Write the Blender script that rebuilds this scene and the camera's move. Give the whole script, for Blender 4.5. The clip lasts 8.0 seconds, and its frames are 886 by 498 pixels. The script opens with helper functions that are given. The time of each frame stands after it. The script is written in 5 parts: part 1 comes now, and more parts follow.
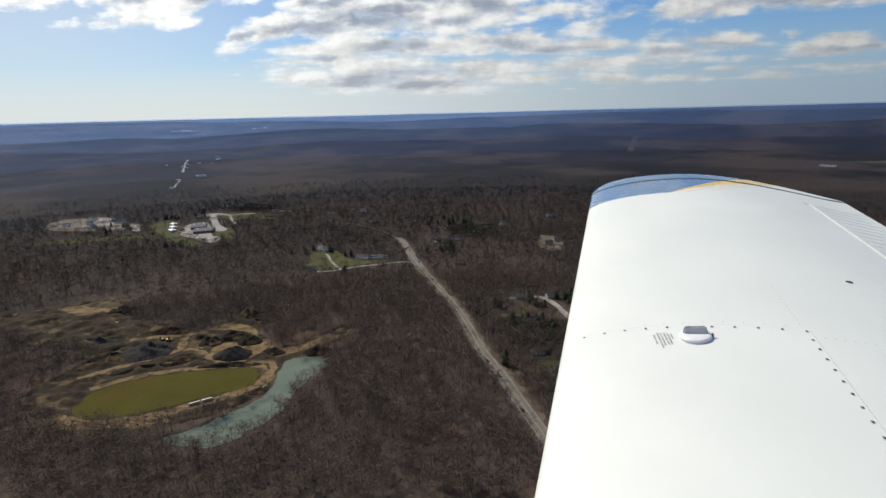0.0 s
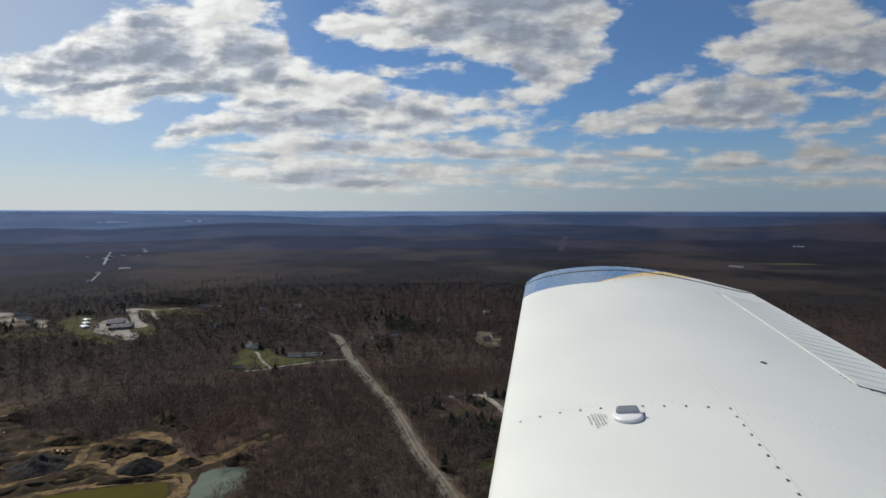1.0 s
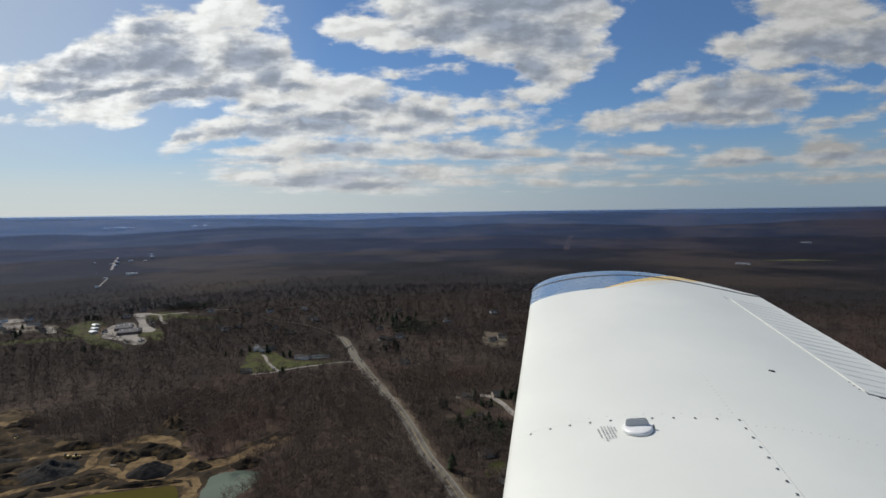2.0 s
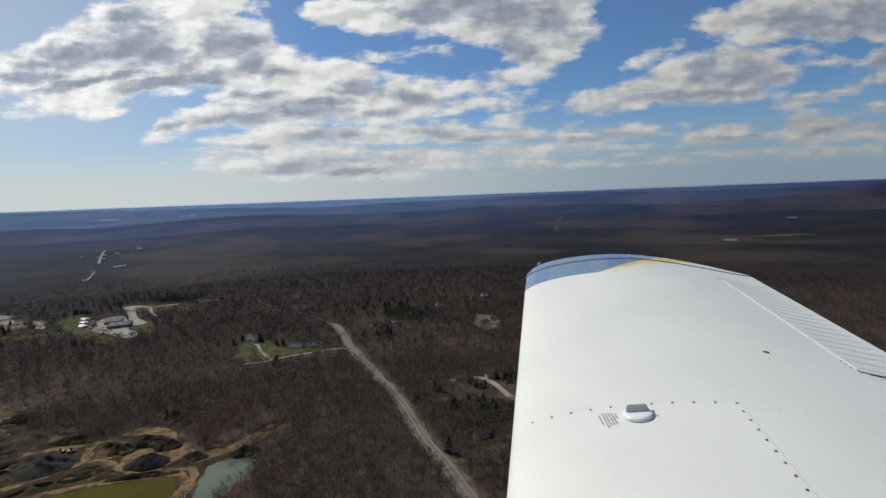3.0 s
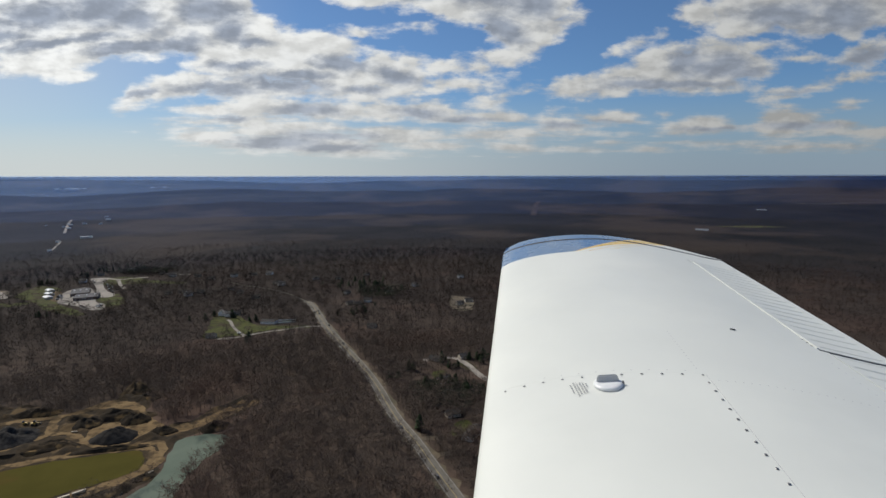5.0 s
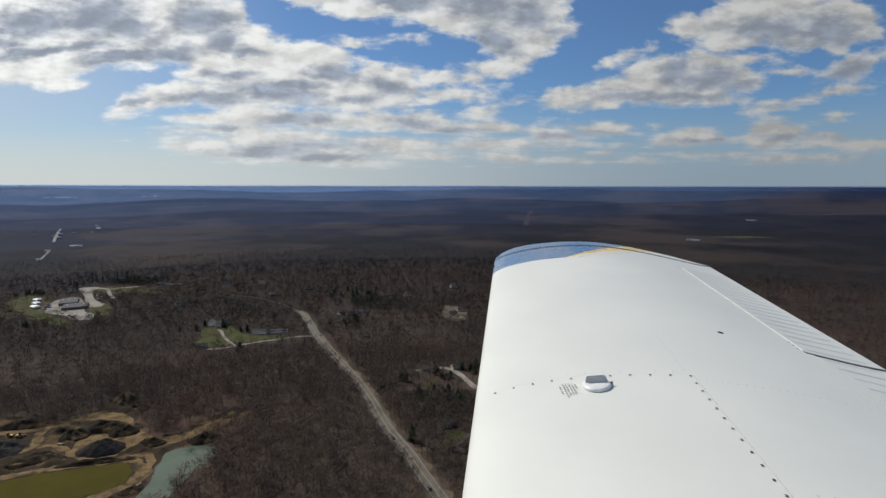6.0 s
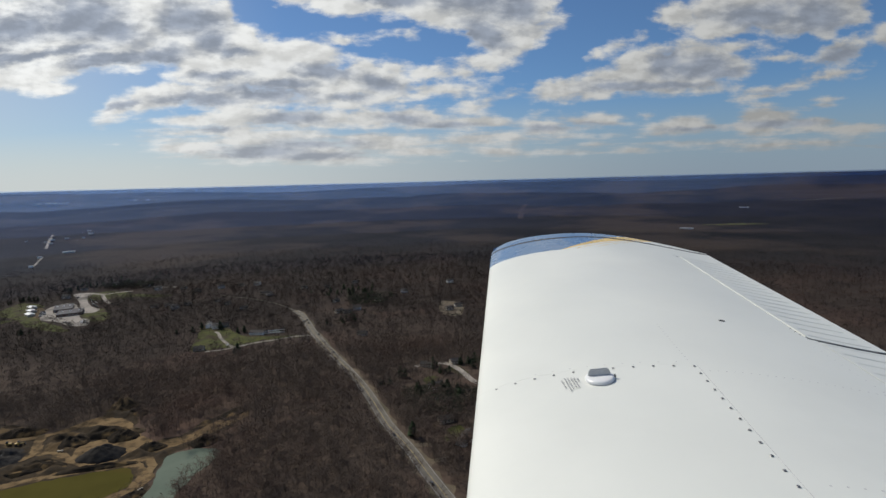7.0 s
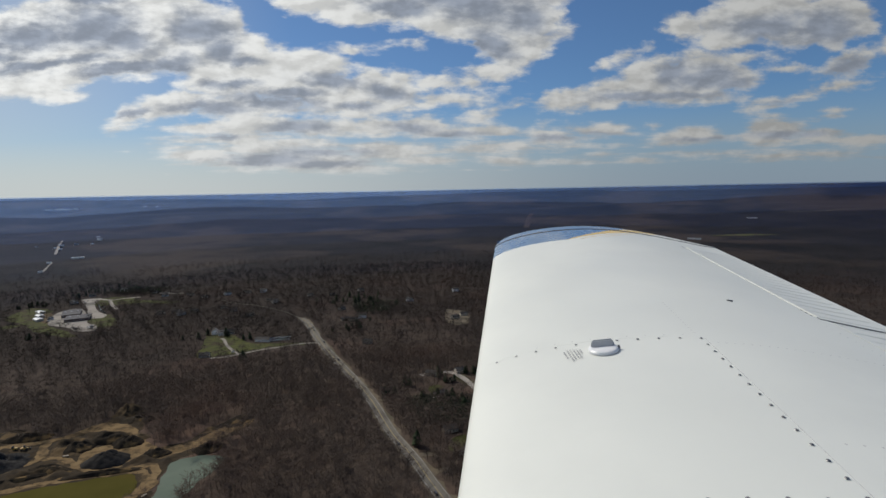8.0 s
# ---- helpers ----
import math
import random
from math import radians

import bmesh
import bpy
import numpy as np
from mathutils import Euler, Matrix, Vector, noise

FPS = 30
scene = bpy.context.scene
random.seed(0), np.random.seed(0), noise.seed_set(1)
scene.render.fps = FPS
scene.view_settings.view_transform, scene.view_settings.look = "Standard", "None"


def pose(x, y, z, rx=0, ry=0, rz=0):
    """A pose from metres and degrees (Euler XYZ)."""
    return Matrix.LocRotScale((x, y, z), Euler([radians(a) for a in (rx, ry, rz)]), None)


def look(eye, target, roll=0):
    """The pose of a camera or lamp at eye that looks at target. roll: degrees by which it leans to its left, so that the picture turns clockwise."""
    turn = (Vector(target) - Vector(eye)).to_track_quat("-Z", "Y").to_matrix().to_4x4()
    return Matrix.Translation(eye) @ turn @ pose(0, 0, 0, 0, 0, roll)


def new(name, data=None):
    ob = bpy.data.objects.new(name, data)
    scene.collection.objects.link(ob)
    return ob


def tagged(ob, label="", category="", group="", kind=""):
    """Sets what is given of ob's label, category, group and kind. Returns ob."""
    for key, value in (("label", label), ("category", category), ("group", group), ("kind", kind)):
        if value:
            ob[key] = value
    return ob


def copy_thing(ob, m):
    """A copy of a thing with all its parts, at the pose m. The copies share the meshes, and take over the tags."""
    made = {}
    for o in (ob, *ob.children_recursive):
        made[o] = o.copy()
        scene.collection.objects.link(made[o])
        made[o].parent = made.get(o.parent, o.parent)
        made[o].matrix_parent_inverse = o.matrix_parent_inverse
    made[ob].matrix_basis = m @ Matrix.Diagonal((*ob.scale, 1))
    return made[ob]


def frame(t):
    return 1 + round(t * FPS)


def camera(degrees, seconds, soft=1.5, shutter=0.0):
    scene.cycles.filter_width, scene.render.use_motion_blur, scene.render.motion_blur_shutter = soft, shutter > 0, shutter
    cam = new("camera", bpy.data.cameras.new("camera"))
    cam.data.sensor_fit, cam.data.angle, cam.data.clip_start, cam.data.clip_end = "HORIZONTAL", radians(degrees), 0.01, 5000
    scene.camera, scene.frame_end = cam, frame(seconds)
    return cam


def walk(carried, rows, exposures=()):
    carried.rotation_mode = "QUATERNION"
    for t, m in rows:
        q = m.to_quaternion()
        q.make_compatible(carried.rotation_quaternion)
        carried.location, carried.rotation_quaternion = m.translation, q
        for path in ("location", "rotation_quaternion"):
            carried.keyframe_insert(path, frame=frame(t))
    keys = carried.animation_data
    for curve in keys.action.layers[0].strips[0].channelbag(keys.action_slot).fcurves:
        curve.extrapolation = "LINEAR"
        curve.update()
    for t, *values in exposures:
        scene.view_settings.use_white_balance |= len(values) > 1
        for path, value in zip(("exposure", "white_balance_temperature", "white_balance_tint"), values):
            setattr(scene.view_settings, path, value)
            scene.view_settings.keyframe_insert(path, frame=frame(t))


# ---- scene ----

# ---- camera and path ----
cam = camera(81.1, 8.0, soft=1.5)
ROWS = [
    (0.0, pose(0.074, 0.067, 199.995, 75.30, 1.37, 8.21)),
    (0.1, pose(0.031, 0.025, 200.002, 76.92, 1.10, 4.69)),
    (0.2, pose(0.032, 0.028, 199.947, 78.63, 3.29, 4.59)),
    (0.3, pose(0.032, 0.029, 199.991, 78.94, 1.74, 3.38)),
    (0.4, pose(0.038, 0.030, 199.986, 81.95, 2.71, 1.93)),
    (0.5, pose(0.074, 0.035, 199.984, 84.36, 2.33, 2.04)),
    (0.6, pose(0.036, 0.028, 199.994, 84.99, 3.17, 1.16)),
    (0.7, pose(0.049, 0.026, 199.993, 84.65, 1.15, 1.16)),
    (0.8, pose(0.041, 0.040, 199.976, 85.43, -0.07, 0.31)),
    (1.0, pose(0.086, 0.061, 199.945, 85.81, -0.10, 1.56)),
    (1.2, pose(0.049, 0.030, 199.979, 85.94, -0.08, 2.10)),
    (2.3, pose(0.081, 0.051, 199.995, 85.84, 0.88, 2.02)),
    (2.5, pose(0.062, 0.055, 199.991, 83.70, 0.63, 1.80)),
    (3.0, pose(0.050, 0.045, 200.025, 84.13, 2.17, 0.87)),
    (3.5, pose(0.017, 0.046, 200.058, 82.45, 0.81, 0.11)),
    (4.0, pose(0.038, 0.055, 200.019, 80.22, -0.25, -0.65)),
    (4.5, pose(0.034, 0.029, 200.044, 81.65, 0.59, -1.25)),
    (5.0, pose(0.044, 0.047, 199.983, 81.98, 0.10, -1.43)),
    (5.2, pose(0.052, 0.040, 199.992, 82.90, 0.04, -1.48)),
    (6.3, pose(0.053, 0.032, 199.951, 83.06, -0.11, -2.36)),
    (6.5, pose(0.054, 0.069, 199.957, 82.62, 1.02, -1.45)),
    (7.0, pose(0.050, 0.067, 199.954, 82.54, 1.45, -2.92)),
    (7.5, pose(0.084, 0.094, 199.899, 82.30, 1.25, -1.89)),
    (8.0, pose(0.069, 0.090, 199.820, 83.51, 1.10, -2.21)),
]
walk(cam, ROWS, exposures=[(0.0, 0.28), (0.5, 0.04), (1.0, -0.02), (3.0, 0.0), (6.5, 0.0), (8.0, -0.13)])

EYE_Z = 200.0                                   # eye over the ground
WING = pose(-0.2148, -0.9355, 199.0194, 3.8569, -0.0658, -9.4352)   # x aft along the chord, y outboard, z up


# ---- world, sun ----
def link(nt, a, b):
    nt.links.new(a, b)


def val(nt, op, a, b=None, c=None, clamp=False):
    n = nt.nodes.new("ShaderNodeMath")
    n.operation, n.use_clamp = op, clamp
    for i, v in enumerate((a, b, c)):
        if v is None:
            continue
        if isinstance(v, (int, float)):
            n.inputs[i].default_value = v
        else:
            link(nt, v, n.inputs[i])
    return n.outputs[0]


def ramp(nt, v, lo, hi, a=0.0, b=1.0, smooth=True):
    n = nt.nodes.new("ShaderNodeMapRange")
    n.interpolation_type = "SMOOTHSTEP" if smooth else "LINEAR"
    n.inputs[1].default_value, n.inputs[2].default_value = lo, hi
    n.inputs[3].default_value, n.inputs[4].default_value = a, b
    link(nt, v, n.inputs[0])
    return n.outputs[0]


def blend(nt, f, a, b, mode="MIX"):
    n = nt.nodes.new("ShaderNodeMix")
    n.data_type, n.blend_type = "RGBA", mode
    for i, v in ((0, f), (6, a), (7, b)):
        if isinstance(v, (int, float)):
            n.inputs[i].default_value = v
        elif isinstance(v, tuple):
            n.inputs[i].default_value = (*v, 1.0)
        else:
            link(nt, v, n.inputs[i])
    return n.outputs[2]


def noise_tex(nt, vec, scale, detail=5.0, rough=0.55, lac=2.0, warp=0.0):
    n = nt.nodes.new("ShaderNodeTexNoise")
    n.inputs["Scale"].default_value, n.inputs["Detail"].default_value = scale, detail
    n.inputs["Roughness"].default_value, n.inputs["Lacunarity"].default_value = rough, lac
    n.inputs["Distortion"].default_value = warp
    if vec is not None:
        link(nt, vec, n.inputs["Vector"])
    return n.outputs[0]


def stretched(nt, vec, sx, sy, sz, loc=(0, 0, 0), rot=0.0, kind="POINT"):
    n = nt.nodes.new("ShaderNodeMapping")
    n.vector_type = kind
    n.inputs["Location"].default_value, n.inputs["Scale"].default_value = loc, (sx, sy, sz)
    n.inputs["Rotation"].default_value = (0, 0, rot)
    link(nt, vec, n.inputs["Vector"])
    return n.outputs[0]


SUN_AZ, SUN_EL = radians(-48), radians(44)      # azimuth from +y, to the left
world = bpy.data.worlds.new("sky")
scene.world = world
world.use_nodes = True
wn = world.node_tree
wn.nodes.clear()
sky = wn.nodes.new("ShaderNodeTexSky")
sky.sky_type, sky.sun_disc = "NISHITA", False
sky.sun_elevation, sky.sun_rotation = SUN_EL, SUN_AZ
sky.altitude, sky.air_density, sky.dust_density, sky.ozone_density = 200, 1.0, 0.25, 3.0
coord = wn.nodes.new("ShaderNodeTexCoord")
sep = wn.nodes.new("ShaderNodeSeparateXYZ")
link(wn, coord.outputs["Generated"], sep.inputs[0])
ahead = val(wn, "MAXIMUM", val(wn, "ABSOLUTE", sep.outputs[1]), 0.08)
comb = wn.nodes.new("ShaderNodeCombineXYZ")
link(wn, val(wn, "DIVIDE", sep.outputs[0], ahead), comb.inputs[0])
link(wn, val(wn, "DIVIDE", sep.outputs[2], ahead), comb.inputs[1])
plane = comb.outputs[0]
# the cloud field, over tangent across the view and tangent of height: place, half axes and tilt of each lobe
GREAT_BANK = [(-0.774, 0.267, 0.117, 0.0504, 0.12), (-0.661, 0.291, 0.121, 0.0676, 0.08), (-0.550, 0.309, 0.131, 0.0597, -0.02), (-0.442, 0.292, 0.103, 0.0741, -0.02), (-0.367, 0.280, 0.081, 0.0535, -0.23), (-0.678, 0.223, 0.144, 0.0380, 0.16), (-0.703, 0.190, 0.084, 0.0138, 0.05), (-0.826, 0.189, 0.043, 0.0054, -0.02), (-0.308, 0.273, 0.043, 0.0267, -0.46), (-0.510, 0.252, 0.120, 0.0417, 0.09), (-0.546, 0.355, 0.141, 0.0408, -0.02), (-0.954, 0.260, 0.090, 0.0425, -0.02), (-0.426, 0.383, 0.096, 0.0403, -0.02), (-0.254, 0.265, 0.028, 0.0082, -0.28), (-0.894, 0.193, 0.029, 0.0054, -0.02)]
MIDDLE_BANK = [(-0.359, 0.217, 0.103, 0.0438, 0.12), (-0.256, 0.216, 0.119, 0.0499, -0.12), (-0.449, 0.166, 0.099, 0.0254, 0.16), (-0.545, 0.144, 0.042, 0.0150, 0.51), (-0.318, 0.164, 0.153, 0.0253, -0.02), (-0.176, 0.188, 0.118, 0.0417, -0.16), (-0.074, 0.186, 0.085, 0.0374, -0.10), (-0.123, 0.154, 0.118, 0.0147, -0.02), (0.037, 0.167, 0.096, 0.0125, -0.02), (0.032, 0.200, 0.061, 0.0134, -0.09), (-0.026, 0.211, 0.042, 0.0144, -0.19), (0.117, 0.139, 0.059, 0.0083, 0.12), (0.180, 0.158, 0.036, 0.0072, 0.19), (-0.186, 0.235, 0.075, 0.0206, -0.26), (0.096, 0.199, 0.047, 0.0093, -0.19)]
LOW_BANK = [(-0.408, 0.121, 0.083, 0.0117, -0.01), (-0.276, 0.127, 0.131, 0.0180, 0.02), (-0.178, 0.118, 0.098, 0.0169, -0.01), (-0.081, 0.120, 0.054, 0.0148, -0.02), (-0.000, 0.119, 0.071, 0.0189, -0.08), (0.080, 0.108, 0.080, 0.0137, -0.01), (-0.364, 0.103, 0.121, 0.0128, -0.01), (0.154, 0.109, 0.042, 0.0094, -0.01)]
LOWEST_BANK = [(-0.294, 0.087, 0.187, 0.0139, -0.01), (-0.399, 0.075, 0.105, 0.0140, -0.01), (-0.234, 0.062, 0.186, 0.0193, -0.01), (-0.081, 0.076, 0.141, 0.0149, -0.01), (0.005, 0.056, 0.119, 0.0085, -0.01), (0.091, 0.074, 0.107, 0.0095, -0.01), (-0.136, 0.045, 0.131, 0.0097, -0.01), (0.181, 0.081, 0.064, 0.0095, -0.01), (0.155, 0.057, 0.075, 0.0074, -0.01)]
HIGH_BANK = [(-0.161, 0.341, 0.116, 0.0302, -0.16), (-0.046, 0.344, 0.115, 0.0440, -0.09), (0.069, 0.326, 0.125, 0.0520, -0.20), (0.153, 0.279, 0.078, 0.0524, -0.72), (0.205, 0.263, 0.075, 0.0263, 0.29), (0.194, 0.318, 0.077, 0.0499, -0.02), (0.143, 0.224, 0.063, 0.0143, 0.23), (0.048, 0.391, 0.228, 0.0493, -0.02), (0.234, 0.367, 0.061, 0.0394, -0.02), (-0.121, 0.266, 0.045, 0.0082, -0.02), (-0.006, 0.270, 0.012, 0.0041, -0.02), (-0.225, 0.350, 0.048, 0.0201, -0.20)]
GREY_CLOUD = [(0.280, 0.167, 0.078, 0.0144, 0.16), (0.362, 0.179, 0.093, 0.0287, 0.16), (0.454, 0.197, 0.092, 0.0447, 0.16), (0.536, 0.211, 0.087, 0.0455, 0.05), (0.597, 0.200, 0.063, 0.0263, 0.12), (0.625, 0.242, 0.059, 0.0110, 0.15), (0.507, 0.169, 0.113, 0.0163, 0.05), (0.396, 0.246, 0.033, 0.0081, 0.26), (0.350, 0.233, 0.019, 0.0071, 0.50), (0.697, 0.220, 0.032, 0.0040, 0.05)]
RIGHT_BANK = [(0.501, 0.294, 0.046, 0.0199, -0.23), (0.601, 0.299, 0.095, 0.0415, 0.05), (0.701, 0.302, 0.095, 0.0512, -0.02), (0.790, 0.305, 0.089, 0.0491, -0.02), (0.711, 0.159, 0.076, 0.0081, 0.16), (0.661, 0.152, 0.031, 0.0041, 0.12), (0.829, 0.226, 0.061, 0.0230, 0.33), (0.800, 0.184, 0.060, 0.0101, 0.19), (0.804, 0.136, 0.022, 0.0071, -0.02), (0.648, 0.357, 0.119, 0.0390, -0.02)]
FAR_ROW = [(0.250, 0.098, 0.065, 0.0126, -0.01), (0.333, 0.106, 0.075, 0.0125, 0.05), (0.441, 0.116, 0.017, 0.0052, -0.02), (0.511, 0.093, 0.085, 0.0125, 0.06), (0.578, 0.090, 0.062, 0.0093, -0.01), (0.685, 0.099, 0.082, 0.0206, 0.06), (0.679, 0.120, 0.029, 0.0092, -0.02), (0.757, 0.090, 0.071, 0.0144, -0.01), (0.859, 0.082, 0.081, 0.0113, -0.01), (0.351, 0.064, 0.032, 0.0053, -0.01), (0.424, 0.051, 0.042, 0.0042, -0.01), (0.585, 0.059, 0.124, 0.0063, 0.02), (0.699, 0.055, 0.133, 0.0063, -0.01), (0.261, 0.052, 0.074, 0.0053, -0.01), (0.228, 0.121, 0.017, 0.0052, -0.02), (0.282, 0.079, 0.095, 0.0052, -0.01)]
GREAT_SHADE = [(-0.694, 0.286, 0.105, 0.0354, 0.07), (-0.583, 0.303, 0.104, 0.0434, -0.02), (-0.524, 0.283, 0.065, 0.0290, -0.19), (-0.676, 0.240, 0.144, 0.0105, 0.07), (-0.786, 0.252, 0.078, 0.0127, 0.03), (-0.555, 0.231, 0.105, 0.0105, 0.12), (-0.445, 0.242, 0.052, 0.0208, 0.16), (-0.398, 0.299, 0.071, 0.0308, -0.02), (-0.368, 0.264, 0.049, 0.0227, -0.02), (-0.590, 0.356, 0.065, 0.0123, -0.02), (-0.325, 0.246, 0.035, 0.0103, -0.02)]
MIDDLE_SHADE = [(-0.274, 0.171, 0.106, 0.0158, -0.09), (-0.395, 0.159, 0.104, 0.0127, 0.02), (-0.165, 0.206, 0.062, 0.0145, -0.11), (-0.058, 0.183, 0.047, 0.0177, -0.16), (-0.123, 0.156, 0.043, 0.0094, -0.02), (-0.349, 0.201, 0.060, 0.0094, -0.02), (-0.241, 0.184, 0.065, 0.0105, -0.02), (-0.527, 0.152, 0.044, 0.0064, 0.16)]
LOW_SHADE = [(-0.232, 0.123, 0.067, 0.0138, 0.02), (-0.364, 0.107, 0.033, 0.0064, -0.01), (-0.016, 0.117, 0.056, 0.0116, -0.07), (0.069, 0.104, 0.064, 0.0074, -0.01), (-0.278, 0.063, 0.121, 0.0140, -0.01), (-0.190, 0.075, 0.098, 0.0107, -0.01), (-0.191, 0.054, 0.109, 0.0086, -0.01), (-0.103, 0.095, 0.065, 0.0042, -0.01)]
HIGH_SHADE = [(0.090, 0.343, 0.145, 0.0319, -0.13), (0.194, 0.313, 0.062, 0.0340, -0.20), (0.142, 0.264, 0.057, 0.0202, -0.28), (-0.035, 0.333, 0.084, 0.0140, -0.11), (0.090, 0.390, 0.186, 0.0394, -0.02), (0.671, 0.298, 0.110, 0.0257, 0.01), (0.762, 0.291, 0.089, 0.0375, -0.02), (0.827, 0.221, 0.060, 0.0180, 0.24)]
GREY_SHADE = [(0.541, 0.203, 0.084, 0.0243, 0.12), (0.466, 0.170, 0.154, 0.0092, 0.05), (0.474, 0.212, 0.041, 0.0202, 0.16), (0.598, 0.190, 0.053, 0.0142, 0.12), (0.383, 0.173, 0.062, 0.0082, 0.12), (0.250, 0.095, 0.053, 0.0073, -0.01), (0.542, 0.088, 0.081, 0.0062, 0.02), (0.706, 0.093, 0.080, 0.0072, 0.02), (0.334, 0.099, 0.052, 0.0052, -0.01), (0.712, 0.156, 0.061, 0.0041, 0.12)]
AROUND = [(-1.15, 0.27, 0.2, 0.06, 0.0), (-0.2, 0.56, 0.5, 0.07, 0.0), (0.6, 0.60, 0.3, 0.08, 0.0), (1.05, 0.26, 0.15, 0.05, 0.0)]


def push(vec, scale, detail, rough, sx, sy, gain):
    """The field shifted about by noise, so that outlines billow."""
    tex = wn.nodes.new("ShaderNodeTexNoise")
    tex.inputs["Scale"].default_value, tex.inputs["Detail"].default_value, tex.inputs["Roughness"].default_value = scale, detail, rough
    link(wn, stretched(wn, plane, 1, 1.8, 1, loc=(scale, 0, 0)), tex.inputs["Vector"])
    off, by, add = (wn.nodes.new("ShaderNodeVectorMath") for _ in range(3))
    off.operation, by.operation, add.operation = "SUBTRACT", "SCALE", "MULTIPLY_ADD"
    link(wn, tex.outputs["Color"], off.inputs[0])
    off.inputs[1].default_value = (0.5, 0.5, 0.5)
    link(wn, off.outputs[0], by.inputs[0])
    link(wn, gain, by.inputs[3])
    link(wn, by.outputs[0], add.inputs[0])
    add.inputs[1].default_value = (sx, sy, 0)
    link(wn, vec, add.inputs[2])
    return add.outputs[0]


gain = ramp(wn, sep.outputs[2], 0.02, 0.20, 0.30, 1.0)
field = push(push(plane, 8.0, 3.0, 0.5, 0.034, 0.020, gain), 26.0, 5.0, 0.55, 0.046, 0.026, gain)


TILTS = (-0.6, -0.35, -0.2, -0.1, 0.0, 0.1, 0.2, 0.35, 0.5)
turned = {}
for tilt in TILTS:
    n = wn.nodes.new("ShaderNodeVectorMath")
    n.operation = "ADD"
    link(wn, stretched(wn, field, 1, 1, 1, rot=-tilt), n.inputs[0])
    turned[tilt] = n.outputs[0]


def clump(u, v, a, b, rot=0.0, depth=1.0):
    # one lobe: depth at its middle, 0 on its rim, falling on outside
    tilt = min(TILTS, key=lambda k: abs(k - rot))
    c, s = math.cos(tilt), math.sin(tilt)
    m, n = wn.nodes.new("ShaderNodeVectorMath"), wn.nodes.new("ShaderNodeVectorMath")
    m.operation, n.operation = "MULTIPLY_ADD", "LENGTH"
    link(wn, turned[tilt], m.inputs[0])
    m.inputs[1].default_value, m.inputs[2].default_value = (1 / a, 1 / b, 0), (-(u * c + v * s) / a, -(v * c - u * s) / b, 0)
    link(wn, m.outputs[0], n.inputs[0])
    return val(wn, "MULTIPLY_ADD", n.outputs["Value"], -depth, depth)


def gathered(parts, soft_, least):
    out = next(parts)
    for p in parts:
        out = val(wn, "SMOOTH_MAX", out, p, soft_)
    return val(wn, "MAXIMUM", out, least)


cover = gathered((clump(u, v, a, b * (1.3 if b < 0.022 else 1.0), r, b * (1.3 if b < 0.022 else 1.0)) for u, v, a, b, r in
                  GREAT_BANK + MIDDLE_BANK + LOW_BANK + LOWEST_BANK + HIGH_BANK + GREY_CLOUD + RIGHT_BANK + FAR_ROW + AROUND), 0.006, -0.08)
shade = gathered((clump(u, v, a * 1.15, b * 1.2, r) for u, v, a, b, r in GREAT_SHADE + MIDDLE_SHADE + LOW_SHADE + HIGH_SHADE + GREY_SHADE), 0.15, -0.8)
puffs = noise_tex(wn, stretched(wn, plane, 1, 1.9, 1), 13.0, 6.0, 0.52, warp=0.15)
fine = noise_tex(wn, stretched(wn, plane, 1, 2.4, 1, loc=(3, 1, 0)), 42.0, 6.0, 0.6)
streak = noise_tex(wn, stretched(wn, plane, 1.0, 8.5, 1, loc=(7, 0, 0)), 9.0, 7.0, 0.62)
rag = val(wn, "ADD", val(wn, "MULTIPLY", val(wn, "SUBTRACT", puffs, 0.5), 0.050), val(wn, "MULTIPLY", val(wn, "SUBTRACT", fine, 0.5), 0.014))
rag = val(wn, "ADD", val(wn, "MULTIPLY", rag, gain), val(wn, "MULTIPLY", val(wn, "SUBTRACT", streak, 0.5), ramp(wn, sep.outputs[2], 0.06, 0.20, 0.040, 0.012)))
density = val(wn, "ADD", cover, rag)
# thin layers low over the horizon
low = ramp(wn, val(wn, "ABSOLUTE", val(wn, "SUBTRACT", sep.outputs[2], 0.055)), 0.01, 0.055, 1.0, 0.0)
layers = val(wn, "SUBTRACT", val(wn, "MULTIPLY", val(wn, "SUBTRACT", streak, 0.5), 4.0), ramp(wn, low, 0.0, 1.0, 1.9, 0.0))
layers = val(wn, "SUBTRACT", layers, ramp(wn, sep.outputs[0], -0.62, -0.35, 0.9, 0.0))
alpha = val(wn, "MAXIMUM", ramp(wn, density, -0.006, 0.012), ramp(wn, layers, 0.0, 0.8, 0.0, 0.55))
dark = val(wn, "ADD", shade, val(wn, "ADD", val(wn, "MULTIPLY", val(wn, "SUBTRACT", puffs, 0.5), -1.7), val(wn, "MULTIPLY", val(wn, "SUBTRACT", fine, 0.5), -0.5)))
dark = ramp(wn, dark, -0.32, 0.75, 0.0, 1.0)
thick = ramp(wn, density, 0.012, 0.080, 0.0, 0.20)
dark = val(wn, "MULTIPLY", val(wn, "MAXIMUM", dark, thick), ramp(wn, density, -0.002, 0.012, 0.0, 1.0))
dark = val(wn, "MULTIPLY", dark, ramp(wn, sep.outputs[2], 0.05, 0.20, 0.80, 1.0))
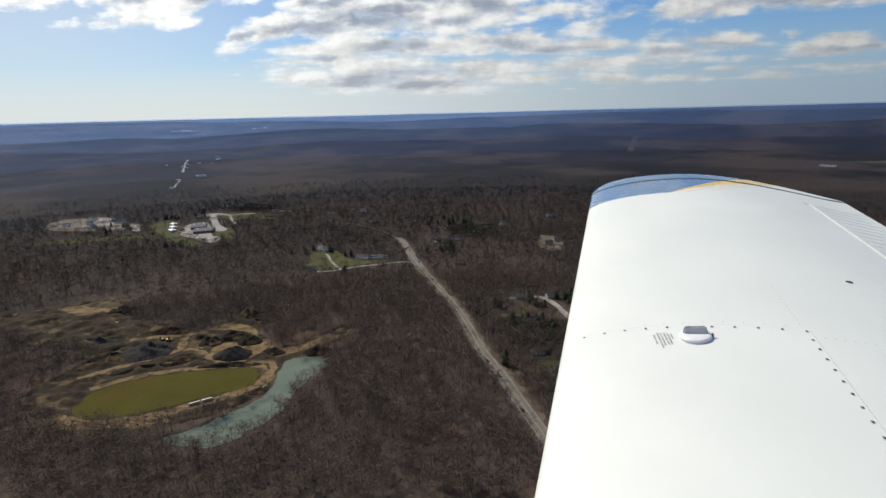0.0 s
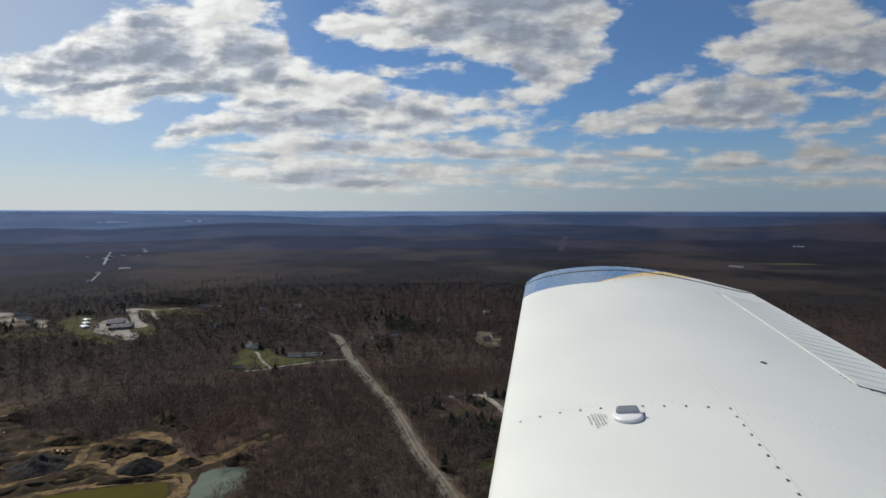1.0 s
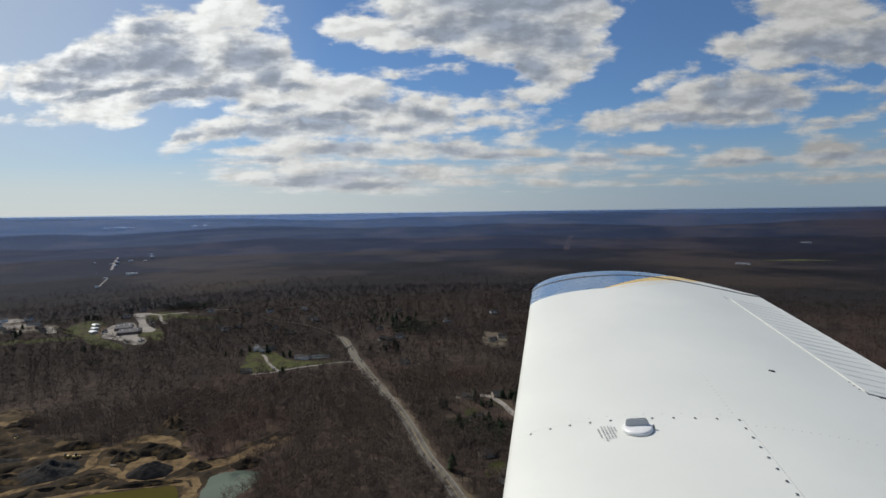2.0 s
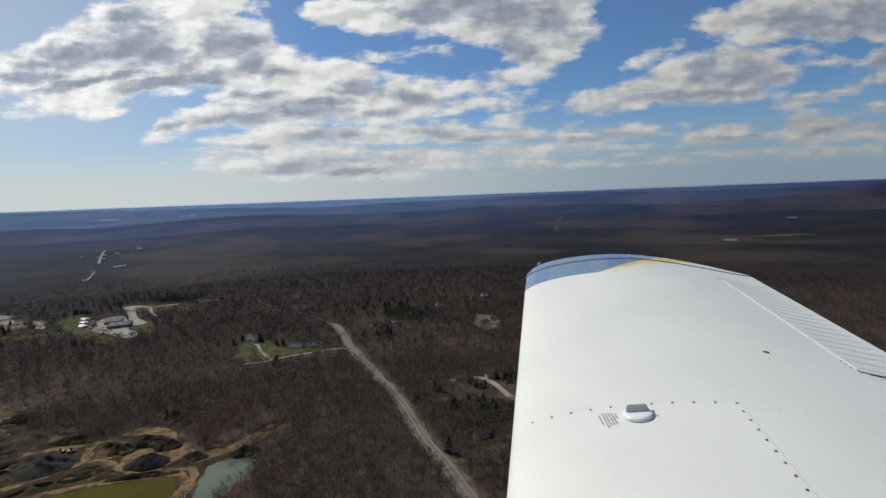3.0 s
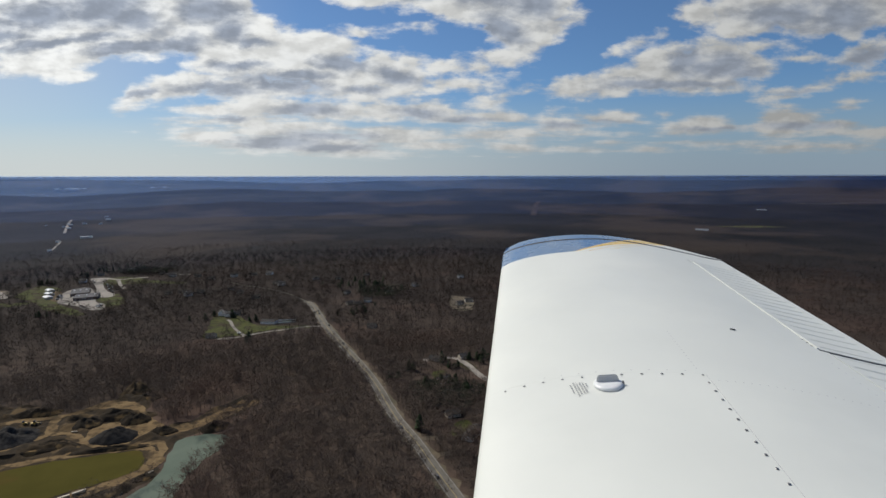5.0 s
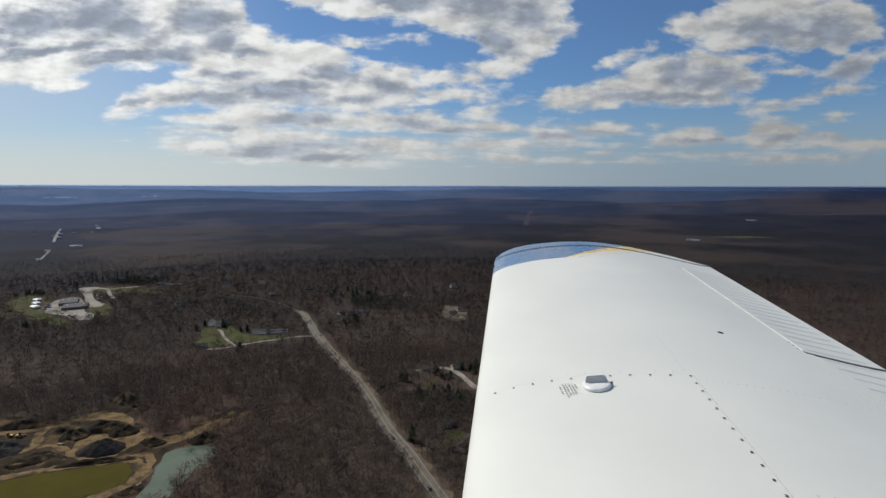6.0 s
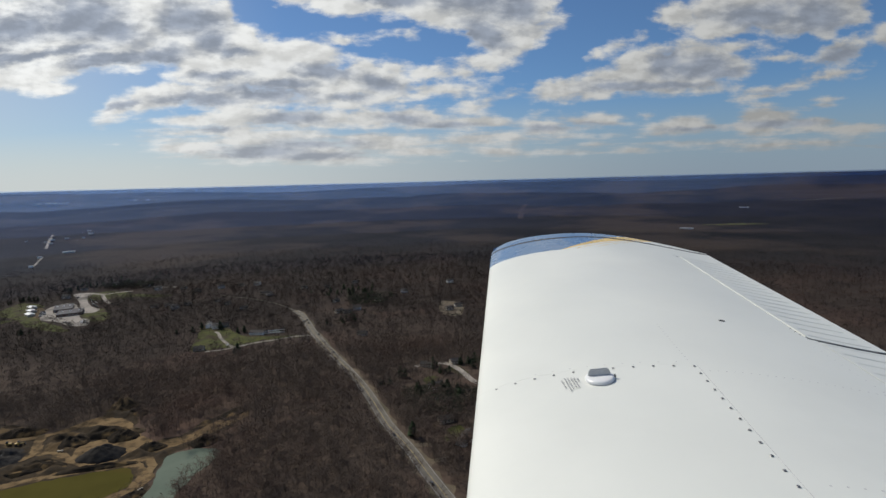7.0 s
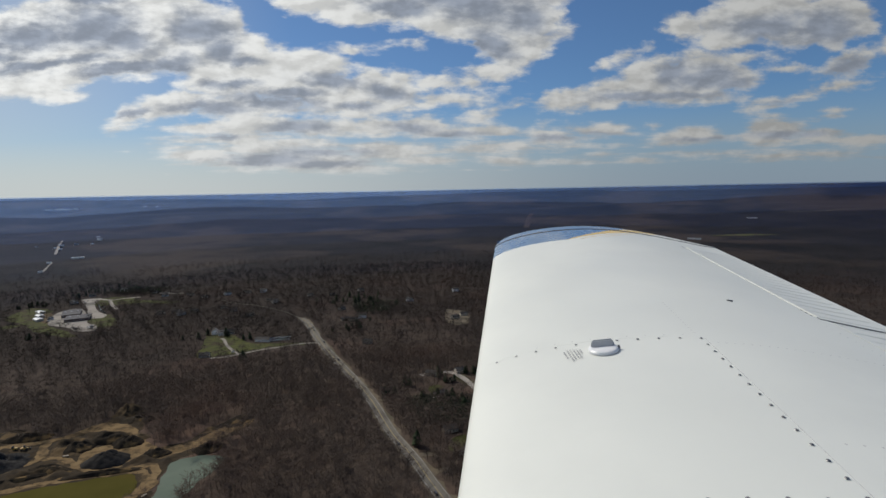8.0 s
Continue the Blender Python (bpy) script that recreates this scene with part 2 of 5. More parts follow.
sunward = ramp(wn, sep.outputs[0], -0.75, 0.7, 1.36, 0.57, smooth=False)
lit_at = stretched(wn, plane, 1, 1.9, 1, loc=(-0.012, 0.022, 0))
relief = val(wn, "SUBTRACT", puffs, noise_tex(wn, lit_at, 13.0, 6.0, 0.52, warp=0.15))
fine_at = stretched(wn, plane, 1, 2.4, 1, loc=(2.995, 1.012, 0))
relief = val(wn, "ADD", relief, val(wn, "MULTIPLY", val(wn, "SUBTRACT", fine, noise_tex(wn, fine_at, 42.0, 6.0, 0.6)), 0.16))
relief = ramp(wn, relief, -0.16, 0.16, 0.86, 1.16)
def scaled(colour, k):
    n = wn.nodes.new("ShaderNodeVectorMath")
    n.operation, n.inputs[0].default_value = "SCALE", colour
    link(wn, k, n.inputs[3])
    return n.outputs[0]


lit = scaled((0.705, 0.715, 0.705), val(wn, "MULTIPLY", val(wn, "MULTIPLY", sunward, relief), ramp(wn, sep.outputs[2], 0.03, 0.24, 0.80, 0.97)))
base = scaled((0.295, 0.335, 0.405), val(wn, "MULTIPLY", relief, ramp(wn, sep.outputs[0], -0.75, 0.7, 1.16, 0.80, smooth=False)))
cloud_colour = blend(wn, dark, lit, base)
n = wn.nodes.new("ShaderNodeVectorMath")
n.operation = "MULTIPLY"
link(wn, sky.outputs[0], n.inputs[0])
n.inputs[1].default_value = (0.045, 0.062, 0.079)
blue = n.outputs[0]
hazy = val(wn, "MAXIMUM", ramp(wn, sep.outputs[2], 0.0, 0.17, 0.9, 0.05), ramp(wn, sep.outputs[0], -0.75, -0.10, 0.58, 0.0))
haze_colour = blend(wn, ramp(wn, sep.outputs[0], -0.6, 0.6, 0, 1), (0.60, 0.635, 0.64), (0.235, 0.30, 0.375))
clear = blend(wn, hazy, blue, haze_colour)
alpha = val(wn, "MULTIPLY", alpha, ramp(wn, sep.outputs[2], 0.004, 0.045, 0.0, 1.0))
full = blend(wn, alpha, clear, cloud_colour)
bg = wn.nodes.new("ShaderNodeBackground")
link(wn, full, bg.inputs[0])
bg.inputs[1].default_value = 1.0
wo = wn.nodes.new("ShaderNodeOutputWorld")
link(wn, bg.outputs[0], wo.inputs[0])

sun = new("sun", bpy.data.lights.new("sun", "SUN"))
sun.data.energy, sun.data.angle, sun.data.color = 3.55, radians(0.55), (1.0, 0.945, 0.84)
sun.matrix_world = look((0, 0, 900), (-math.sin(SUN_AZ) * math.cos(SUN_EL) * 100, -math.cos(SUN_AZ) * math.cos(SUN_EL) * 100, 900 - math.sin(SUN_EL) * 100))


# ---- materials ----
def surface(name, a, b, scale=1.0, rough=0.8, metal=0.0, bump=0.0, bump_scale=None, c=None, c_scale=None, c_at=(0.5, 0.65), per_object=0.0, per_island=0.0, spec=0.5, coat=0.0):
    """A two-tone noise surface with an optional third tone in larger patches."""
    m = bpy.data.materials.new(name)
    m.use_nodes = True
    nt = m.node_tree
    p = nt.nodes["Principled BSDF"]
    tc = nt.nodes.new("ShaderNodeTexCoord")
    vec = tc.outputs["Object"]
    f = ramp(nt, noise_tex(nt, vec, scale, 6.0, 0.6), 0.3, 0.7)
    col = blend(nt, f, a, b)
    if c is not None:
        g = ramp(nt, noise_tex(nt, vec, c_scale or scale * 0.1, 4.0, 0.55), c_at[0], c_at[1])
        col = blend(nt, g, col, c)
    if per_object or per_island:
        if per_island:
            src = nt.nodes.new("ShaderNodeNewGeometry").outputs["Random Per Island"]
        else:
            src = nt.nodes.new("ShaderNodeObjectInfo").outputs["Random"]
        k = max(per_object, per_island)
        hsv = nt.nodes.new("ShaderNodeHueSaturation")
        link(nt, ramp(nt, src, 0, 1, 1 - k, 1 + k, smooth=False), hsv.inputs["Value"])
        link(nt, col, hsv.inputs["Color"])
        col = hsv.outputs[0]
    link(nt, col, p.inputs["Base Color"])
    link(nt, ramp(nt, f, 0, 1, max(0.02, rough - 0.06), min(1, rough + 0.06)), p.inputs["Roughness"])
    p.inputs["Metallic"].default_value = metal
    p.inputs["Specular IOR Level"].default_value = spec
    p.inputs["Coat Weight"].default_value = coat
    if bump:
        bn = nt.nodes.new("ShaderNodeBump")
        bn.inputs["Strength"].default_value, bn.inputs["Distance"].default_value = 0.6, bump
        link(nt, noise_tex(nt, vec, bump_scale or scale * 3, 5.0, 0.6), bn.inputs["Height"])
        link(nt, bn.outputs[0], p.inputs["Normal"])
    return m


M_WHITE = surface("white_aircraft_paint", (0.695, 0.707, 0.660), (0.730, 0.740, 0.690), 1.3, 0.42, c=(0.675, 0.685, 0.64), c_scale=3.0, c_at=(0.35, 0.9), spec=0.35)
M_BLUE = surface("blue_aircraft_paint", (0.105, 0.190, 0.325), (0.118, 0.207, 0.35), 4.0, 0.28, coat=0.3)
M_YELLOW = surface("yellow_aircraft_paint", (0.82, 0.52, 0.085), (0.86, 0.57, 0.12), 5.0, 0.3, coat=0.3)
M_STEEL = surface("screw_steel", (0.16, 0.16, 0.165), (0.30, 0.30, 0.30), 300.0, 0.42, metal=0.8)
M_RIVET = surface("grimy_rivet", (0.42, 0.42, 0.41), (0.62, 0.62, 0.60), 120.0, 0.5)
M_BLACK = surface("black_matte", (0.025, 0.025, 0.028), (0.05, 0.05, 0.05), 60.0, 0.7)
M_INK = surface("grey_stencil_ink", (0.23, 0.235, 0.25), (0.34, 0.34, 0.35), 90.0, 0.7)
# Grey puts the shade of the tab's sun-averted face into its colour.
M_TAB = surface("shade_grey_tab", (0.47, 0.48, 0.49), (0.53, 0.54, 0.55), 40.0, 0.4)
M_CAPW = surface("cap_paint", (0.72, 0.73, 0.74), (0.78, 0.78, 0.78), 40.0, 0.35)
M_BARK = surface("bare_bark", (0.075, 0.058, 0.047), (0.115, 0.091, 0.075), 0.02, 0.95, per_island=0.12, spec=0.15)
M_TWIG = surface("bare_twigs", (0.060, 0.045, 0.036), (0.090, 0.069, 0.056), 0.015, 0.95, c=(0.090, 0.058, 0.045), c_scale=0.008, c_at=(0.5, 0.66), per_island=0.08, spec=0.1)
# Dark tones hold tree shade; brown patches between them paint cloud shadow and sun.
M_FARWOOD_SHADED = surface("far_woods_cloud_shaded", (0.0082, 0.0078, 0.0080), (0.0185, 0.0162, 0.0152), 0.004, 0.97, c=(0.038, 0.029, 0.023), c_scale=0.0016, c_at=(0.48, 0.60), per_island=0.05, spec=0.05)
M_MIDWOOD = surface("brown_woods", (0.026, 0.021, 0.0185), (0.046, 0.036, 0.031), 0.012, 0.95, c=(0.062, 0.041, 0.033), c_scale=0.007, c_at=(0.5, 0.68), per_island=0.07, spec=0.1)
# Floor tone lowered so that tree shade sits in the colour.
M_MIDFLOOR = surface("shaded_woodland_floor", (0.036, 0.027, 0.023), (0.066, 0.050, 0.042), 0.02, 0.95, c=(0.055, 0.036, 0.029), c_scale=0.006, c_at=(0.48, 0.68), spec=0.05)
M_PINE = surface("evergreen_needles", (0.018, 0.029, 0.015), (0.042, 0.060, 0.028), 0.4, 0.9, per_island=0.3, spec=0.15)
M_ASPHALT = surface("worn_asphalt", (0.125, 0.113, 0.096), (0.175, 0.16, 0.137), 0.25, 0.9, c=(0.095, 0.086, 0.074), c_scale=0.03, c_at=(0.5, 0.7), spec=0.1)
M_LOT = surface("parking_asphalt", (0.24, 0.215, 0.19), (0.33, 0.30, 0.265), 0.06, 0.9, c=(0.14, 0.127, 0.115), c_scale=0.02, spec=0.1)
M_SHOULDER = surface("sandy_verge", (0.075, 0.058, 0.040), (0.15, 0.115, 0.072), 0.12, 0.95, c=(0.07, 0.06, 0.035), c_scale=0.03)
M_PAINTW = surface("white_road_paint", (0.30, 0.29, 0.27), (0.38, 0.37, 0.35), 0.5, 0.7)
M_PAINTY = surface("yellow_road_paint", (0.30, 0.235, 0.10), (0.36, 0.28, 0.12), 0.5, 0.7)
M_GRASS = surface("spring_lawn", (0.046, 0.052, 0.017), (0.084, 0.088, 0.029), 0.12, 0.95, c=(0.050, 0.040, 0.024), c_scale=0.05, c_at=(0.47, 0.62), bump=0.1, bump_scale=0.6, spec=0.1)
M_SAND = surface("pit_sand", (0.055, 0.040, 0.026), (0.15, 0.105, 0.056), 0.045, 0.95, bump=0.35, bump_scale=0.2, c=(0.17, 0.13, 0.078), c_scale=0.02, c_at=(0.5, 0.7), spec=0.15)
M_PIT = surface("pit_earth", (0.022, 0.017, 0.012), (0.058, 0.042, 0.025), 0.13, 0.95, bump=0.8, bump_scale=0.3, c=(0.115, 0.078, 0.040), c_scale=0.06, c_at=(0.55, 0.66), spec=0.1)
M_TRACK = surface("haul_track", (0.135, 0.089, 0.043), (0.215, 0.149, 0.077), 0.09, 0.95, bump=0.3, bump_scale=0.3, c=(0.075, 0.052, 0.028), c_scale=0.11, c_at=(0.48, 0.64), spec=0.1)
M_SPOIL = surface("dark_spoil", (0.018, 0.015, 0.012), (0.046, 0.036, 0.025), 0.16, 0.95, bump=0.5, bump_scale=0.4, c=(0.15, 0.100, 0.048), c_scale=0.09, c_at=(0.55, 0.66), spec=0.05)
M_KNOLL = surface("bare_knoll", (0.048, 0.035, 0.022), (0.115, 0.082, 0.047), 0.12, 0.95, bump=0.6, bump_scale=0.4, c=(0.03, 0.024, 0.017), c_scale=0.1, c_at=(0.5, 0.62), spec=0.05)
M_COAL = surface("black_stockpile", (0.026, 0.024, 0.022), (0.045, 0.041, 0.037), 0.2, 0.95, bump=0.3, bump_scale=0.8, spec=0.05)
M_LUMPS = surface("pale_rubble_lumps", (0.06, 0.058, 0.055), (0.26, 0.25, 0.235), 0.35, 0.95, per_island=0.6, spec=0.05)
M_RUBBLE = surface("grey_rubble", (0.020, 0.019, 0.018), (0.060, 0.055, 0.050), 0.35, 0.95, per_island=0.5, bump=0.4, bump_scale=0.9, spec=0.05)
M_POND = surface("olive_pond_water", (0.066, 0.059, 0.017), (0.080, 0.070, 0.020), 0.03, 0.5, c=(0.090, 0.060, 0.022), c_scale=0.022, c_at=(0.55, 0.75), spec=0.0)
M_RIVER = surface("teal_pit_water", (0.110, 0.138, 0.108), (0.138, 0.165, 0.130), 0.04, 0.4, spec=0.01)
M_WALL = surface("white_siding", (0.76, 0.76, 0.74), (0.82, 0.82, 0.80), 0.8, 0.7, per_object=0.05)
M_WALLG = surface("tan_siding", (0.38, 0.34, 0.28), (0.46, 0.42, 0.35), 0.8, 0.75, per_object=0.2)
M_ROOF = surface("grey_shingles", (0.042, 0.040, 0.038), (0.085, 0.080, 0.076), 0.9, 0.9, per_object=0.3, spec=0.1)
M_ROOFL = surface("pale_membrane_roof", (0.14, 0.14, 0.15), (0.19, 0.19, 0.20), 0.15, 0.8, spec=0.1)
M_ROOFP = surface("pale_shingles", (0.085, 0.082, 0.078), (0.13, 0.125, 0.118), 0.9, 0.85, per_object=0.45, spec=0.15)
M_ROOFW = surface("white_metal_roof", (0.50, 0.51, 0.52), (0.58, 0.59, 0.60), 0.4, 0.45)
M_GLASS = surface("window_glass", (0.03, 0.035, 0.04), (0.05, 0.055, 0.06), 1.0, 0.12)
M_BRICK = surface("dark_brickwork", (0.10, 0.07, 0.06), (0.16, 0.11, 0.09), 2.0, 0.9)
M_CAR = surface("car_paint", (0.05, 0.055, 0.065), (0.06, 0.06, 0.07), 1.0, 0.3, per_object=0.9, coat=0.4)
M_CARW = surface("white_car_paint", (0.65, 0.66, 0.66), (0.72, 0.72, 0.72), 1.0, 0.3, coat=0.4)
M_TYRE = surface("tyre_rubber", (0.02, 0.02, 0.02), (0.035, 0.035, 0.035), 3.0, 0.85)
M_MACH = surface("machine_paint", (0.45, 0.28, 0.05), (0.55, 0.36, 0.08), 1.0, 0.5)


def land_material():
    """Leaf litter near by, shade-darkened floor farther off and far woods beyond, in ragged tongues."""
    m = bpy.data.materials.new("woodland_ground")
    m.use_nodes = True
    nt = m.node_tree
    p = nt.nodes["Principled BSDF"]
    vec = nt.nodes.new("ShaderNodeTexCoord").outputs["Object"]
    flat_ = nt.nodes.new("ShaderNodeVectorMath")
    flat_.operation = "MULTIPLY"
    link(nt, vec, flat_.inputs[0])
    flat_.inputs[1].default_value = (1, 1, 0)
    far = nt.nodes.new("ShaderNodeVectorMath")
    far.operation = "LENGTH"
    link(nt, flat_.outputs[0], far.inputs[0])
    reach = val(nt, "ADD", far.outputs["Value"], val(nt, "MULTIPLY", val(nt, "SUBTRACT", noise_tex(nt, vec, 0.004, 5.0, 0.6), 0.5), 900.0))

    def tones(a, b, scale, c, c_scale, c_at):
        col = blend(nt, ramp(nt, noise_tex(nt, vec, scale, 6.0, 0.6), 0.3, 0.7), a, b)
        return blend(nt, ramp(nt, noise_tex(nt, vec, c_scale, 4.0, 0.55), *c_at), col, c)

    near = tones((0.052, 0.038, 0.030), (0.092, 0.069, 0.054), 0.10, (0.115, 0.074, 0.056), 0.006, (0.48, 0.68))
    # Tree shade is painted into this middle floor tone.
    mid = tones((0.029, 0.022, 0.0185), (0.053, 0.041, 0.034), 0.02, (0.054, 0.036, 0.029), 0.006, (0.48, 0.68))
    # Dark against brown here paints cloud shadows over the far land.
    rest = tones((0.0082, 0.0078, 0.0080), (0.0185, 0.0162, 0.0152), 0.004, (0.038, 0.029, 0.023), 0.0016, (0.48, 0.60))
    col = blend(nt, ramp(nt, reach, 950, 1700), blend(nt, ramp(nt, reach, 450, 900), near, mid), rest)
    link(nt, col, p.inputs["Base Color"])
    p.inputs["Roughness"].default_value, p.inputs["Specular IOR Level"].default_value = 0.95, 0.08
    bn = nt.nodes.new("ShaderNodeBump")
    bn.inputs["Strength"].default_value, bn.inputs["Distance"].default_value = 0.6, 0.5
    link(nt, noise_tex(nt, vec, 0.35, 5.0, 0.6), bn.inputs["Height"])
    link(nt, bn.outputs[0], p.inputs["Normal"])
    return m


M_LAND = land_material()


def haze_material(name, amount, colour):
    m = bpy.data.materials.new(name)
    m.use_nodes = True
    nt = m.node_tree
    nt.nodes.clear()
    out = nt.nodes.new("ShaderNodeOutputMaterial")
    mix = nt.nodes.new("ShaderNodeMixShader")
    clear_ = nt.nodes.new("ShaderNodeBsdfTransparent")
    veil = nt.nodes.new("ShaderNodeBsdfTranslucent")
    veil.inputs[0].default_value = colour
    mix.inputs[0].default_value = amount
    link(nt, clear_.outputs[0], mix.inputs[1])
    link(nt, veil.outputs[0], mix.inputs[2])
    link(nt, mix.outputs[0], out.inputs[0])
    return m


# ---- mesh helpers ----
def mesh_of(name, verts, faces, mats=(), smooth=False, idx=None):
    me = bpy.data.meshes.new(name)
    me.from_pydata([tuple(v) for v in verts], [], [tuple(f) for f in faces])
    for m in mats:
        me.materials.append(m)
    if idx is not None:
        me.polygons.foreach_set("material_index", np.asarray(idx, dtype=np.int32))
    if smooth:
        me.polygons.foreach_set("use_smooth", np.ones(len(me.polygons), dtype=bool))
    me.update()
    return me


def piece(name, me, parent=None, m=None, label="", kind="", category="", group=""):
    ob = new(name, me)
    if parent is not None:
        ob.parent = parent
    if m is not None:
        ob.matrix_basis = m
    return tagged(ob, label, category, group, kind)


def part(name, bm, material, parent, label="", smooth=False):
    me = bpy.data.meshes.new(name)
    bmesh.ops.recalc_face_normals(bm, faces=bm.faces)
    bm.to_mesh(me)
    bm.free()
    me.materials.append(material)
    if smooth:
        me.polygons.foreach_set("use_smooth", np.ones(len(me.polygons), dtype=bool))
    return piece(name, me, parent, label=label)


def box_bm(sx, sy, sz, at=(0, 0, 0), bevel=0.0, bm=None):
    """A box that stands on z of at, with its middle over at."""
    own = bmesh.new()
    bmesh.ops.create_cube(own, size=1.0)
    bmesh.ops.scale(own, vec=(sx, sy, sz), verts=own.verts)
    bmesh.ops.translate(own, vec=(at[0], at[1], at[2] + sz / 2), verts=own.verts)
    if bevel:
        bmesh.ops.bevel(own, geom=own.edges[:], offset=bevel, segments=2, affect="EDGES")
    return own


def cyl_bm(r1, r2, h, seg=16, at=(0, 0, 0)):
    own = bmesh.new()
    bmesh.ops.create_cone(own, cap_ends=True, segments=seg, radius1=r1, radius2=r2, depth=h)
    bmesh.ops.translate(own, vec=(at[0], at[1], at[2] + h / 2), verts=own.verts)
    return own


def empty(name, m, label, category, group=""):
    ob = new(name)
    ob.matrix_basis = m
    return tagged(ob, label, category, group)


def inside(poly, x, y):
    """Which of the points lie in the polygon."""
    hit = np.zeros(np.shape(x), bool)
    for (x0, y0), (x1, y1) in zip(poly, poly[1:] + poly[:1]):
        cross = (y0 > y) != (y1 > y)
        with np.errstate(divide="ignore", invalid="ignore"):
            hit ^= cross & (x < (x1 - x0) * (y - y0) / (y1 - y0 + 1e-12) + x0)
    return hit


def smooth_loop(poly, n=6, closed=True):
    """A rounded line through the corners (Catmull-Rom)."""
    p, out = [Vector((*q, 0)) for q in poly], []
    k = len(p)
    for i in range(k if closed else k - 1):
        a, b, c, d = (p[(i + j) % k] if closed else p[min(max(i + j, 0), k - 1)] for j in (-1, 0, 1, 2))
        for s in range(n):
            t = s / n
            q = 0.5 * (2 * b + (c - a) * t + (2 * a - 5 * b + 4 * c - d) * t * t + (3 * b - a - 3 * c + d) * t ** 3)
            out.append((q.x, q.y))
    if not closed:
        out.append(tuple(poly[-1]))
    return out


def sheet(name, poly, z, material, label, thick=0.12, rag=0.0, rounds=5, kind="structure", parent=None, category=""):
    """A low slab with an uneven outline that lies on the ground."""
    line = smooth_loop(poly, rounds)
    line = [(x + rag * noise.noise((x * 0.13, y * 0.13, 3.1)) + 0.4 * rag * noise.noise((x * 0.5, y * 0.5, 8)),
             y + rag * noise.noise((x * 0.13, y * 0.13, 9.7)) + 0.4 * rag * noise.noise((x * 0.5, y * 0.5, 2))) for x, y in line]
    bm = bmesh.new()
    vs = [bm.verts.new((x, y, z)) for x, y in line]
    f = bm.faces.new(vs)
    if f.normal.z < 0:
        f.normal_flip()
    r = bmesh.ops.extrude_face_region(bm, geom=[f])
    bmesh.ops.translate(bm, vec=(0, 0, -thick), verts=[v for v in r["geom"] if isinstance(v, bmesh.types.BMVert)])
    bmesh.ops.triangulate(bm, faces=bm.faces[:])
    ob = part(name, bm, material, parent)
    return tagged(ob, label, category, kind=kind)


def ribbon(name, line, width, z, material, label, thick=0.1, wobble=0.0, rounds=6, parent=None, kind="structure"):
    """A strip of constant width along a line."""
    pts = smooth_loop(line, rounds, closed=False)
    verts, faces = [], []
    for i, (x, y) in enumerate(pts):
        a, b = pts[max(i - 1, 0)], pts[min(i + 1, len(pts) - 1)]
        d = Vector((b[0] - a[0], b[1] - a[1])).normalized()
        w0 = width / 2 + wobble * (noise.noise((x * 0.11, y * 0.11, 1.0)) + 0.5 * noise.noise((x * 0.45, y * 0.45, 2.0)))
        w1 = width / 2 + wobble * (noise.noise((x * 0.11, y * 0.11, 5.0)) + 0.5 * noise.noise((x * 0.45, y * 0.45, 6.0)))
        l, r = (x - d.y * w0, y + d.x * w0), (x + d.y * w1, y - d.x * w1)
        verts += [(*l, z), (*r, z), (*l, z - thick), (*r, z - thick)]
        if i:
            o, q = 4 * (i - 1), 4 * i
            faces += [(o, o + 1, q + 1, q), (o + 2, o, q, q + 2), (o + 1, o + 3, q + 3, q + 1)]
    return piece(name, mesh_of(name, verts, faces, [material]), parent, label=label, kind=kind)

# ---- the ground: one sheet to the horizon ----
NEAR = 2000.0                                   # past this the land is drawn together, keeping its angle under the horizon


def far_place(az, r):
    """Place on the sheet for a bearing and a true distance."""
    if r <= NEAR:
        return r * math.sin(az), r * math.cos(az), 0.0
    q = NEAR + NEAR * (1 - NEAR / r)
    z = EYE_Z * (1 - q / r)
    swell = noise.noise((az * 5.0, math.log(r) * 3.0, 0.3)) + 0.5 * noise.noise((az * 13.0, math.log(r) * 7.0, 4.3))
    z += swell * 24.0 * min(1.0, (r - NEAR) / 2500) * math.sqrt(q / r)
    return q * math.sin(az), q * math.cos(az), z


def build_ground():
    rings = [0, 60, 130, 200, 280, 400, 550, 750, 1000, 1300, 1650, 2000]
    r = 2000.0
    while r < 260000:
        r *= 1.035
        rings.append(r)
    cols = 480
    verts, faces = [(0, 0, 0)], []
    for r in rings[1:]:
        for k in range(cols):
            verts.append(far_place(2 * math.pi * k / cols, r))
    for k in range(cols):
        faces.append((0, 1 + (k + 1) % cols, 1 + k))
    for i in range(len(rings) - 2):
        o, q = 1 + i * cols, 1 + (i + 1) * cols
        for k in range(cols):
            j = (k + 1) % cols
            faces.append((o + k, o + j, q + j, q + k))
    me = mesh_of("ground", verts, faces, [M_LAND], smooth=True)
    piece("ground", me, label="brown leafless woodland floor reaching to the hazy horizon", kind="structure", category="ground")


build_ground()


